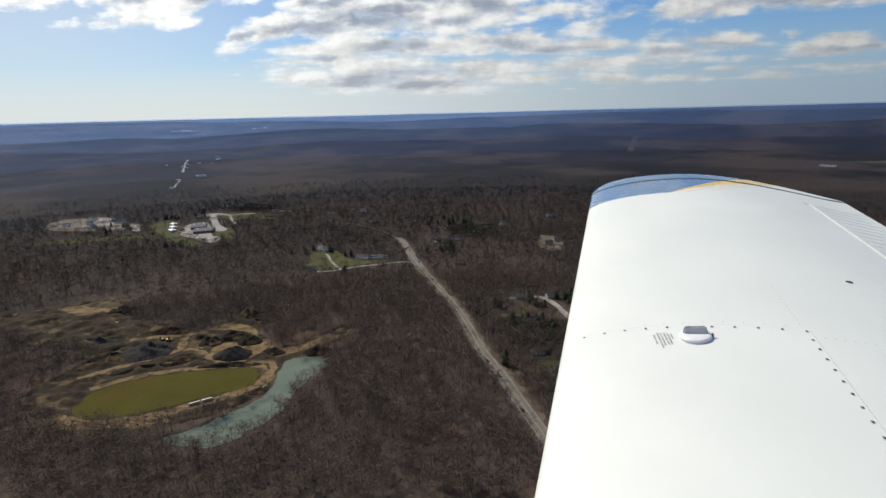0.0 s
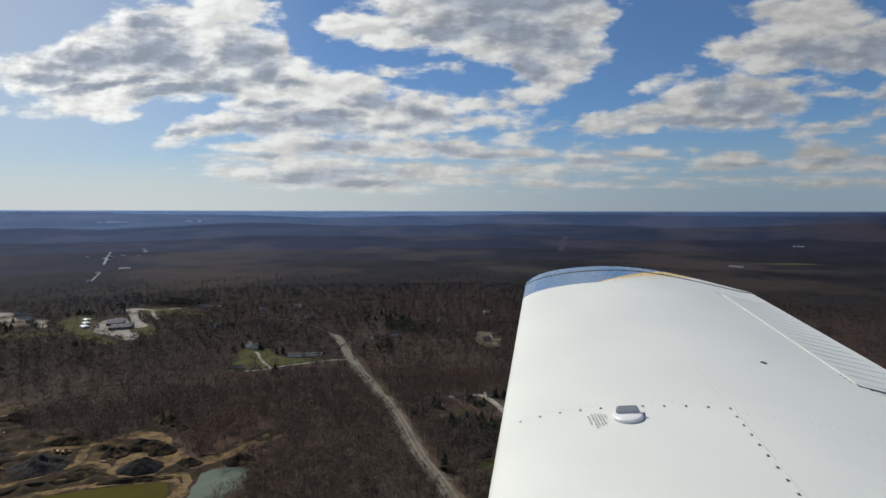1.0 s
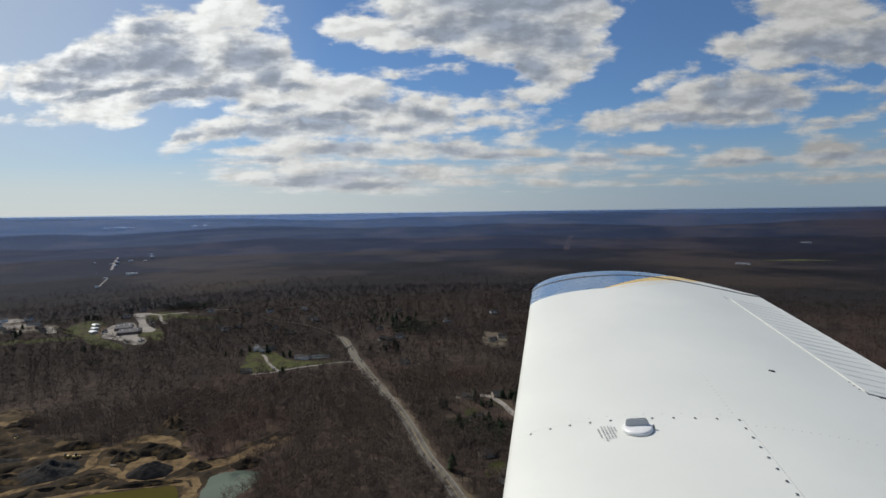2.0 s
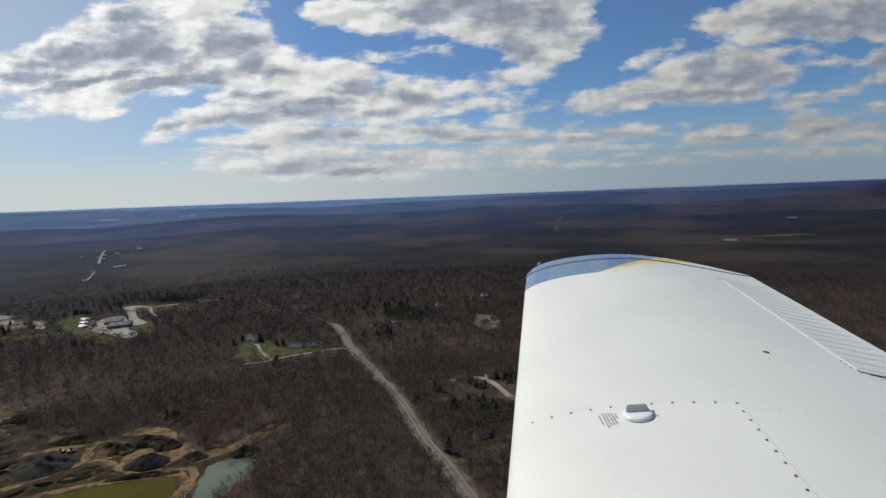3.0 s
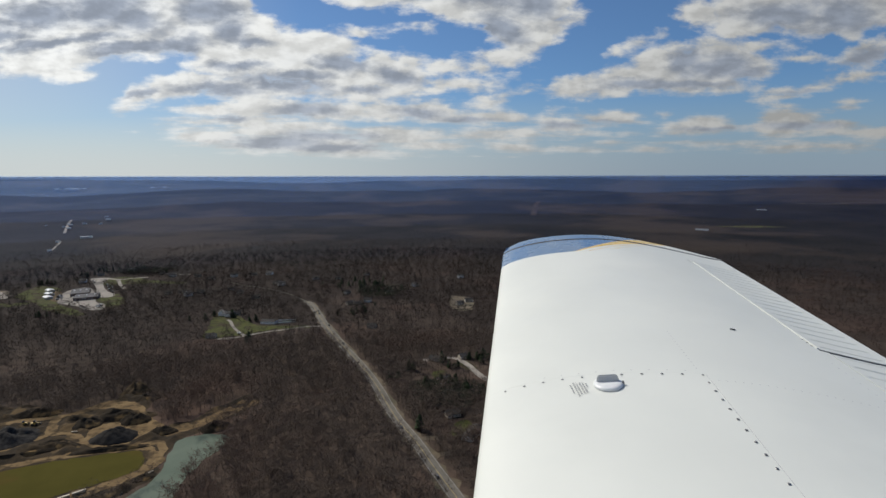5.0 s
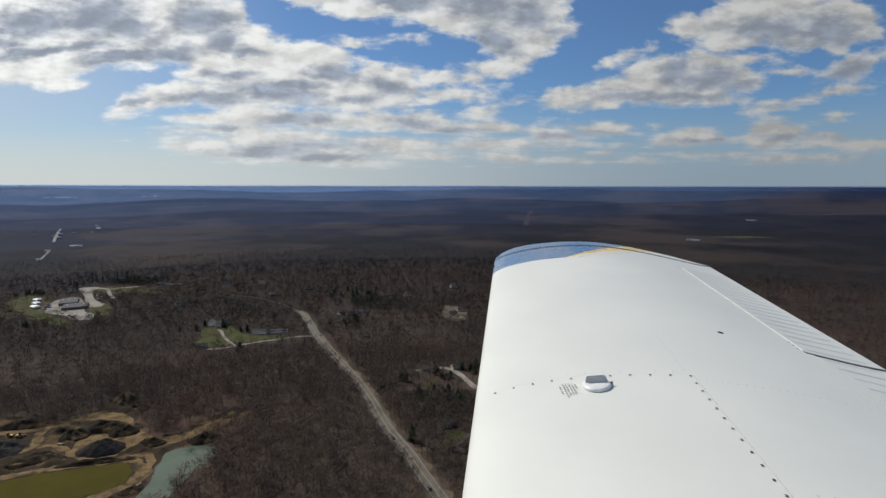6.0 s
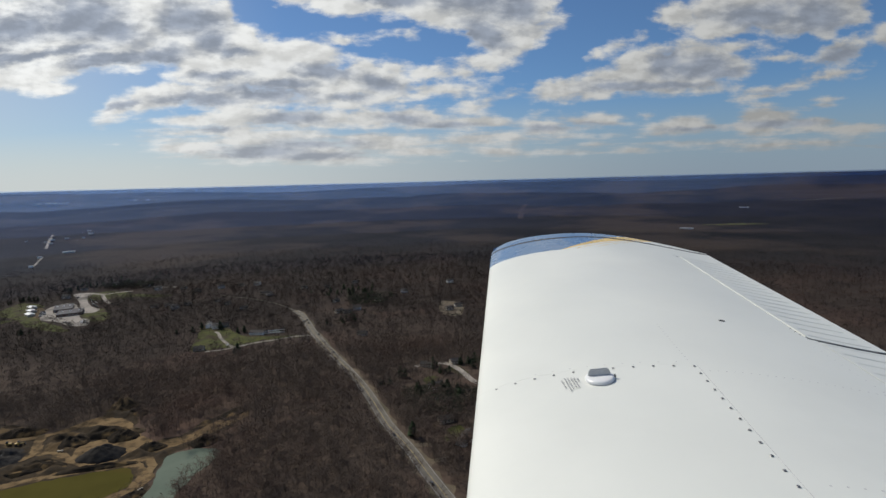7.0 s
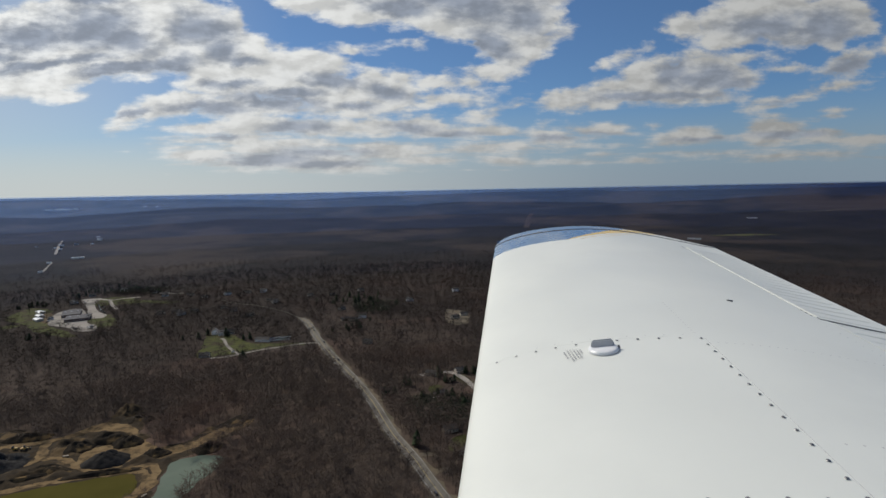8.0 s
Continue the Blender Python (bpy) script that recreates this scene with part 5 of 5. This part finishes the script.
def loader():
    ob = empty("wheel_loader", Matrix(), "yellow wheel loader standing in the gravel pit", "loader", "loaders")
    part("body", box_bm(3.6, 2.2, 1.5, (-0.8, 0, 0.8), bevel=0.12), M_MACH, ob)
    part("cab", box_bm(1.5, 1.6, 1.5, (0.1, 0, 2.3), bevel=0.08), M_GLASS, ob)
    part("arm", box_bm(2.6, 0.5, 0.5, (2.2, 0, 1.1)), M_MACH, ob)
    bm = box_bm(1.2, 2.8, 1.1, (3.7, 0, 0.2))
    for v in bm.verts:
        if v.co.x > 3.8 and v.co.z > 0.6:
            v.co.x -= 0.7
    part("bucket", bm, M_BLACK, ob)
    for x in (-1.8, 1.2):
        for y in (-1.2, 1.2):
            bm = cyl_bm(0.85, 0.85, 0.6, 16)
            bmesh.ops.rotate(bm, matrix=Matrix.Rotation(math.pi / 2, 3, "X"), verts=bm.verts)
            bmesh.ops.translate(bm, vec=(x, y, 0.85), verts=bm.verts)
            part("wheel", bm, M_TYRE, ob)
    return ob


digger = loader()
digger.matrix_basis = pose(-322, 405, 0.25, 0, 0, 30)
copy_thing(digger, pose(-330, 404, 0.25, 0, 0, 200))
copy_thing(digger, pose(-404, 440, 0.2, 0, 0, 120))

# loose rubble on the heaps
g = np.random.default_rng(23)
verts, faces = [], []
for cx, cy, sx, sy, hh, k in ((-326, 380, 20, 12, 6, 260), (-390, 392, 22, 9, 5, 200), (-425, 472, 12, 7, 6, 90), (-200, 306, 5, 16, 0.4, 60)):
    for _ in range(k):
        u, a = math.sqrt(g.uniform(0, 0.9)), g.uniform(0, 2 * math.pi)
        x, y = cx + sx * u * math.cos(a), cy + sy * u * math.sin(a)
        z = hh * (1 - u ** 1.35) * 0.95
        s = g.uniform(0.25, 0.9)
        o = len(verts)
        for p in ((1, 0, 0), (-0.8, 0.5, 0.1), (-0.3, -1, 0), (0.1, 0.1, 0.9), (0.2, 0, -0.8)):
            verts.append((x + p[0] * s * g.uniform(0.7, 1.3), y + p[1] * s, z + 0.2 + p[2] * s))
        faces += [(o, o + 1, o + 3), (o + 1, o + 2, o + 3), (o + 2, o, o + 3), (o + 1, o, o + 4), (o + 2, o + 1, o + 4), (o, o + 2, o + 4)]
piece("rubble", mesh_of("rubble", verts, faces, [M_LUMPS]), label="grey broken stone and concrete lumps on the heaps", kind="stuff", category="rubble")


# ---- the wing ----
CHORD = 1.6
X_UP = (0, 0.00313, 0.00542, 0.01016, 0.02231, 0.04697, 0.07184, 0.09682, 0.147, 0.197, 0.248, 0.298, 0.349, 0.399, 0.45, 0.5, 0.55, 0.60, 0.65, 0.70, 0.75, 0.80, 0.85, 0.90, 0.95, 1.0)
Y_UP = (0, 0.01208, 0.0148, 0.019, 0.0268, 0.03863, 0.04794, 0.05578, 0.06842, 0.07809, 0.0855, 0.09093, 0.09455, 0.09639, 0.09617, 0.09374, 0.0891, 0.0826, 0.07462, 0.06542, 0.05532, 0.04447, 0.0332, 0.02175, 0.01058, 0.0)
X_LO = (0, 0.00687, 0.01484, 0.02769, 0.05303, 0.103, 0.153, 0.203, 0.302, 0.401, 0.5, 0.6, 0.7, 0.8, 0.9, 1.0)
Y_LO = (0, -0.01008, -0.01472, -0.01936, -0.02599, -0.0351, -0.0415, -0.04625, -0.05205, -0.05355, -0.04962, -0.03976, -0.02654, -0.01263, -0.00107, 0.0)
SQ_UP, SQ_LO = np.sqrt(X_UP), np.sqrt(X_LO)


def smooth_read(q, xs, ys):
    """Read the section with a little rounding, so that the facets of the table do not show."""
    return sum(float(np.interp(abs(q + d), xs, ys)) * w for d, w in ((-0.03, 0.25), (0, 0.5), (0.03, 0.25))) if q > 0.06 else float(np.interp(q, xs, ys))


def section(t):
    """t from -1 (trailing edge, underside) over 0 (nose) to 1 (trailing edge, top): chord place and height."""
    q = min(abs(t), 1.0)
    y = smooth_read(q, SQ_UP, Y_UP) if t >= 0 else smooth_read(q, SQ_LO, Y_LO)
    return CHORD * q * q, CHORD * y


def top(c):
    return section(math.sqrt(max(c, 0) / CHORD))[1]


def tc(c):
    return math.sqrt(c / CHORD)


wing = empty("aircraft_wing", WING, "white light-aircraft wing with a blue and yellow tip, in flight", "wing")


def shell(name, t0, t1, s0, s1, material, label="", nt_=40, ns=24, thick=0.0015, lift=0.0, skew0=0.0, skew1=0.0):
    """A sheet-metal panel on the wing's section, with thickness; skew shifts an end outboard towards the rear."""
    outer, inner = [], []
    for i in range(nt_ + 1):
        t = t0 + (t1 - t0) * i / nt_
        (c, n_), (ca, na), (cb, nb) = section(t), section(t - 0.004), section(t + 0.004)
        d = Vector((cb - ca, nb - na)).normalized()
        nx, nz = -d.y, d.x
        for j in range(ns + 1):
            u = j / ns
            s = (s0 + skew0 * c) * (1 - u) + (s1 + skew1 * c) * u
            outer.append((c + nx * lift, s, n_ + nz * lift))
            inner.append((c + nx * (lift - thick), s, n_ + nz * (lift - thick)))
    k, w = len(outer), ns + 1
    faces = []
    for i in range(nt_):
        for j in range(ns):
            a = i * w + j
            faces.append((a, a + 1, a + w + 1, a + w))
            faces.append((k + a, k + a + w, k + a + w + 1, k + a + 1))
    rim = [j for j in range(w)] + [i * w + ns for i in range(1, nt_ + 1)] + [nt_ * w + j for j in range(ns - 1, -1, -1)] + [i * w for i in range(nt_ - 1, 0, -1)]
    both = outer + inner
    for a, b in zip(rim, rim[1:] + rim[:1]):
        o = len(both)
        both += [both[b], both[a], both[k + a], both[k + b]]
        faces.append((o, o + 1, o + 2, o + 3))
    me = mesh_of(name, both, faces, [material])
    smooth = np.ones(len(me.polygons), bool)
    smooth[-len(rim):] = False
    me.polygons.foreach_set("use_smooth", smooth)
    me.update()
    return piece(name, me, wing, label=label)


SPAR, HINGE = 0.704, 1.288
TANK0, TANK1, PAINT, SEAM, TIP_END = 1.925, 2.716, 4.600, 5.010, 5.37


def livery(c, s):
    """Paint on the outer skin: 0 blue, 1 yellow, 2 white."""
    a = 0.50 + 0.90 * (s - 4.61)
    if c < a:
        return 0
    if c < a + 0.018 + 0.34 * max(s - 4.61, 0):
        return 1
    p = 0.60 + 1.10 * (s - 4.61)
    q = 0.74 + 0.95 * (s - 4.66)
    return 1 if abs(c - p) < 0.006 or (abs(c - q) < 0.004 and s > 4.66) else 2


def livered(ob, mats):
    me = ob.data
    me.materials.clear()
    for m in mats:
        me.materials.append(m)
    me.polygons.foreach_set("material_index", np.asarray([livery(p.center.x, p.center.y) for p in me.polygons], dtype=np.int32))
    me.update()


shell("nose_skin", -tc(SPAR), tc(SPAR), 0.15, TANK0 - 0.0004, M_WHITE, nt_=60)
shell("tank_cover", -tc(SPAR - 0.0005), tc(SPAR - 0.0005), TANK0, TANK1, M_WHITE, "white tank cover held by rows of screws", nt_=60)
shell("rear_skin", tc(SPAR + 0.0004), tc(HINGE - 0.006), 0.15, TANK1 + 0.0003, M_WHITE, nt_=30, ns=40)
shell("outer_skin", -tc(SPAR), tc(HINGE - 0.006), TANK1 + 0.0003, PAINT, M_WHITE, "white outer wing skin", nt_=90)
livered(shell("painted_skin", -tc(SPAR), tc(HINGE - 0.006), PAINT, SEAM, M_WHITE, "blue outer skin with a yellow stripe", nt_=200, ns=70), (M_BLUE, M_YELLOW, M_WHITE))
shell("under_skin", -tc(HINGE), -tc(SPAR), 0.15, SEAM, M_WHITE, nt_=20, lift=-0.001)


def wedge(name, c0, s0, s1, label, beads=0.077, droop=0.0, end=1.592):
    """A control surface: a closed wedge with raised chordwise beads on top."""
    ns = int((s1 - s0) / beads) * 16
    rows_c = [0, 0.06, 0.12, 0.5, 0.82, 0.9, 1.0]
    verts, faces = [], []
    w = len(rows_c)
    for j in range(ns + 1):
        s = s0 + (s1 - s0) * j / ns
        u = ((s - s0) / beads) % 1.0
        bead = -0.0050 * max(0.0, 1 - abs(u - 0.5) / 0.075)
        for r in rows_c:
            c = c0 + (end - c0) * r
            z = top(min(c, CHORD)) * (1 - 0.0) - droop * r
            edge = 1.0 if 0.1 < r < 0.85 else 0.0
            verts.append((c, s, z + bead * edge + 0.0004))
        for r in rows_c:
            c = c0 + (end - c0) * r
            verts.append((c, s, section(-tc(min(c, CHORD)))[1] - droop * r - 0.002))
    for j in range(ns):
        o, q = j * 2 * w, (j + 1) * 2 * w
        for k in range(w - 1):
            faces.append((o + k, o + k + 1, q + k + 1, q + k))
            faces.append((o + w + k, q + w + k, q + w + k + 1, o + w + k + 1))
        faces.append((o, q, q + w, o + w))
        faces.append((o + w - 1, o + 2 * w - 1, q + 2 * w - 1, q + w - 1))
    for o in (0, ns * 2 * w):
        for k in range(w - 1):
            faces.append((o + k, o + w + k, o + w + k + 1, o + k + 1))
    return piece(name, mesh_of(name, verts, faces, [M_WHITE]), wing, label=label)


aileron = wedge("aileron", HINGE + 0.004, 3.178, 4.700, "white aileron with raised chordwise ribs", beads=0.0845)
wedge("flap", HINGE + 0.030, 0.3, 3.150, "white ribbed flap", beads=0.0845)
shell("flap_shroud", tc(HINGE - 0.0055), tc(HINGE + 0.026), 0.15, 3.160, M_WHITE, nt_=4, ns=30)
shell("tip_rear_skin", tc(HINGE - 0.0055), tc(1.592), 4.706, SEAM, M_WHITE, nt_=20, ns=20)
part("hinge_strip", box_bm(0.005, 1.50, 0.005, (HINGE - 0.002, 3.935, top(HINGE) - 0.001)), M_WHITE, aileron, "raised bright hinge strip")
# Black strip laid into the open gap paints the shade inside it.
shell("end_gap", tc(HINGE - 0.004), tc(1.588), 3.151, 3.177, M_BLACK, "black strip painting the shaded gap at the aileron's inner end", nt_=16, ns=2, lift=-0.0006)
shell("tip_seam", -tc(SPAR), tc(1.585), SEAM + 0.0002, SEAM + 0.0400, M_BLACK, "dark seam before the tip", nt_=90, ns=1, lift=0.0007)
shell("panel_seam", tc(SPAR - 0.0010), tc(SPAR + 0.0008), 0.4, TANK1 - 0.01, M_RIVET, "thin grey seam along the tank cover", nt_=2, ns=40, lift=0.0004)
# Black bar under the hinge slot stands for its inner shade.
part("hinge_gap", box_bm(0.006, 1.51, 0.02, (HINGE + 0.002, 3.937, top(HINGE) - 0.030)), M_BLACK, aileron, "black strip painting the shade in the hinge gap")


def root_rib():
    """The plate that closes the wing's inner end."""
    ring = [section(-math.sqrt(0.8) + (math.sqrt(0.8) + math.sqrt(0.8)) * k / 60) for k in range(61)]
    verts = [(c, s, z * 0.985) for s in (0.152, 0.156) for c, z in ring]
    n = len(ring)
    faces = [tuple(range(n)), tuple(range(2 * n - 1, n - 1, -1))] + [(k, k + 1, n + k + 1, n + k) for k in range(n - 1)] + [(n - 1, 0, n, 2 * n - 1)]
    piece("root_rib", mesh_of("root_rib", verts, faces, [M_WHITE]), wing, label="white rib closing the wing's inner end")


root_rib()


def tip():
    """The moulded tip: the section flattens in rounded steps and its corners are rounded in plan."""
    verts, faces, idx = [], [], []
    steps, cols = 26, 160
    for i in range(steps + 1):
        u = i / steps
        flat_ = math.sqrt(max(0.0, 1 - u ** 3.6))
        for k in range(cols + 1):
            t = -1 + 2 * k / cols
            c, n_ = section(t)
            s_in = SEAM + 0.040
            s_out = TIP_END - 0.24 * math.exp(-c / 0.09) - 0.30 * math.exp(-(CHORD - c) / 0.22)
            s = s_in + (s_out - s_in) * (1 - (1 - u) ** 1.2)
            mid = 0.03 * CHORD * (1 - c / CHORD)
            verts.append((c + 0.02 * u ** 3 * math.exp(-c / 0.2), s, mid + (n_ - mid) * flat_))
    w = cols + 1
    for i in range(steps):
        for k in range(cols):
            a = i * w + k
            faces.append((a, a + w, a + w + 1, a + 1))
            idx.append(livery(sum(verts[v][0] for v in faces[-1]) / 4, sum(verts[v][1] for v in faces[-1]) / 4))
    me = mesh_of("wing_tip", verts, faces, [M_BLUE, M_YELLOW, M_WHITE], smooth=True, idx=idx)
    piece("wing_tip", me, wing, label="moulded blue wing tip with a yellow stripe")


tip()


# ---- screws, cap, stencil ----
def screw_mesh():
    verts, faces = [], []
    for r, z in ((0.0044, 0.0), (0.0036, 0.0012), (0.0013, 0.0016)):
        for k in range(8):
            a = math.pi * k / 4
            verts.append((r * math.cos(a), r * math.sin(a), z))
    for i in (0, 8):
        for k in range(8):
            j = (k + 1) % 8
            faces.append((i + k, i + j, i + 8 + j, i + 8 + k))
    faces.append(tuple(range(16, 24)))
    return mesh_of("screw", verts, faces, [M_STEEL], smooth=True)


def rivet_mesh():
    verts = [(0, 0, 0.0009)] + [(0.0030 * math.cos(math.pi * k / 3), 0.0030 * math.sin(math.pi * k / 3), 0.0) for k in range(6)]
    return mesh_of("rivet", verts, [(0, 1 + k, 1 + (k + 1) % 6) for k in range(6)], [M_RIVET], smooth=True)


SCREW, RIVET = screw_mesh(), rivet_mesh()


def on_skin(me, name, c, s, lift=0.0013, parent=wing):
    a, b = top(c - 0.01 if c > 0.01 else 0), top(c + 0.01)
    slope = math.degrees(math.atan2(b - a, 0.02 if c > 0.01 else c + 0.01))
    return piece(name, me, parent, pose(c, s, top(c) + lift, 0, -slope, 0))


for k in range(11):
    on_skin(SCREW, "screw", 0.692 - 0.0622 * k, 2.70)
    on_skin(SCREW, "screw", 0.692 - 0.0622 * k, 1.941)
for k in range(1, 15):
    on_skin(SCREW, "screw", 0.692, 2.70 - 0.0537 * k)
for k in range(22):
    on_skin(RIVET, "rivet", 0.73 + 0.024 * k, 2.67, 0.0002)
for k in range(14):
    on_skin(RIVET, "rivet", 0.688, 2.75 + 0.026 * k, 0.0002)
for k in range(9):
    on_skin(RIVET, "rivet", 0.20 + 0.056 * k, 2.732, 0.0002)
for k in range(30):
    on_skin(RIVET, "rivet", 1.25, 1.9 + 0.04 * k, 0.0002)
for k in range(16):
    on_skin(RIVET, "rivet", 0.76 + 0.033 * k, 2.12, 0.0002)
for s in (3.20, 3.235, 3.27):
    on_skin(SCREW, "screw", 1.272, s, 0.0006)
for s in (4.66, 4.685, 4.71):
    on_skin(SCREW, "screw", 1.262, s, 0.0006)

bm = cyl_bm(0.012, 0.011, 0.004, 18)
bmesh.ops.scale(bm, vec=(1.0, 0.7, 1), verts=bm.verts)
drain = part("vent_plug", bm, M_BLACK, wing, "small dark vent plug")
drain.matrix_basis = pose(0.971, 3.200, top(0.971) - 0.001, 0, 6, 0)


def fuel_cap():
    c, s = 0.391, 2.632
    slope = math.degrees(math.atan2(top(c + 0.03) - top(c - 0.03), 0.06))
    verts, faces, prof = [], [], ((0.0445, 0.0), (0.0445, 0.005), (0.042, 0.0085), (0.036, 0.0105), (0.0, 0.0115))
    for r, z in prof[:-1]:
        for k in range(36):
            a = 2 * math.pi * k / 36
            verts.append((r * math.cos(a), r * math.sin(a), z))
    verts.append((0, 0, prof[-1][1]))
    for i in range(len(prof) - 2):
        for k in range(36):
            j = (k + 1) % 36
            faces.append((36 * i + k, 36 * i + j, 36 * i + 36 + j, 36 * i + 36 + k))
    o = 36 * (len(prof) - 2)
    faces += [(o + k, o + (k + 1) % 36, len(verts) - 1) for k in range(36)]
    cap = piece("fuel_cap", mesh_of("fuel_cap", verts, faces, [M_CAPW], smooth=True), wing, pose(c, s, top(c) + 0.001, 0, -slope, 0), label="round white fuel cap with a raised tab")
    bm = box_bm(0.070, 0.008, 0.023, (0, 0.005, 0.008), bevel=0.0035)
    for v in bm.verts:
        if v.co.z > 0.024:
            v.co.x *= 0.86
            v.co.y += 0.004
    part("tab", bm, M_TAB, cap, "upright grip tab", smooth=False)
    part("pin", cyl_bm(0.004, 0.003, 0.010, 10, (0.0455, -0.002, 0.002)), M_STEEL, cap)


fuel_cap()
# stencilled notice beside the cap: lines of unreadable small print
g = np.random.default_rng(5)
for k, (c, s0, s1) in enumerate(((0.325, 2.652, 2.628), (0.315, 2.658, 2.592), (0.306, 2.662, 2.590), (0.296, 2.663, 2.585), (0.287, 2.664, 2.575), (0.277, 2.650, 2.596))):
    s = s0
    while s > s1:
        l = min(g.uniform(0.003, 0.006), s - s1 + 0.002)
        on_skin(mesh_of("print_bar", [(-0.0024, -l / 2, 0), (0.0024, -l / 2, 0), (0.0024, l / 2, 0), (-0.0024, l / 2, 0)], [(0, 1, 2, 3)], [M_INK]), "print_bar", c + 0.13 * (s0 - s), s - l / 2, 0.0022)
        s -= l + (0.0018 if g.uniform() < 0.75 else 0.005)
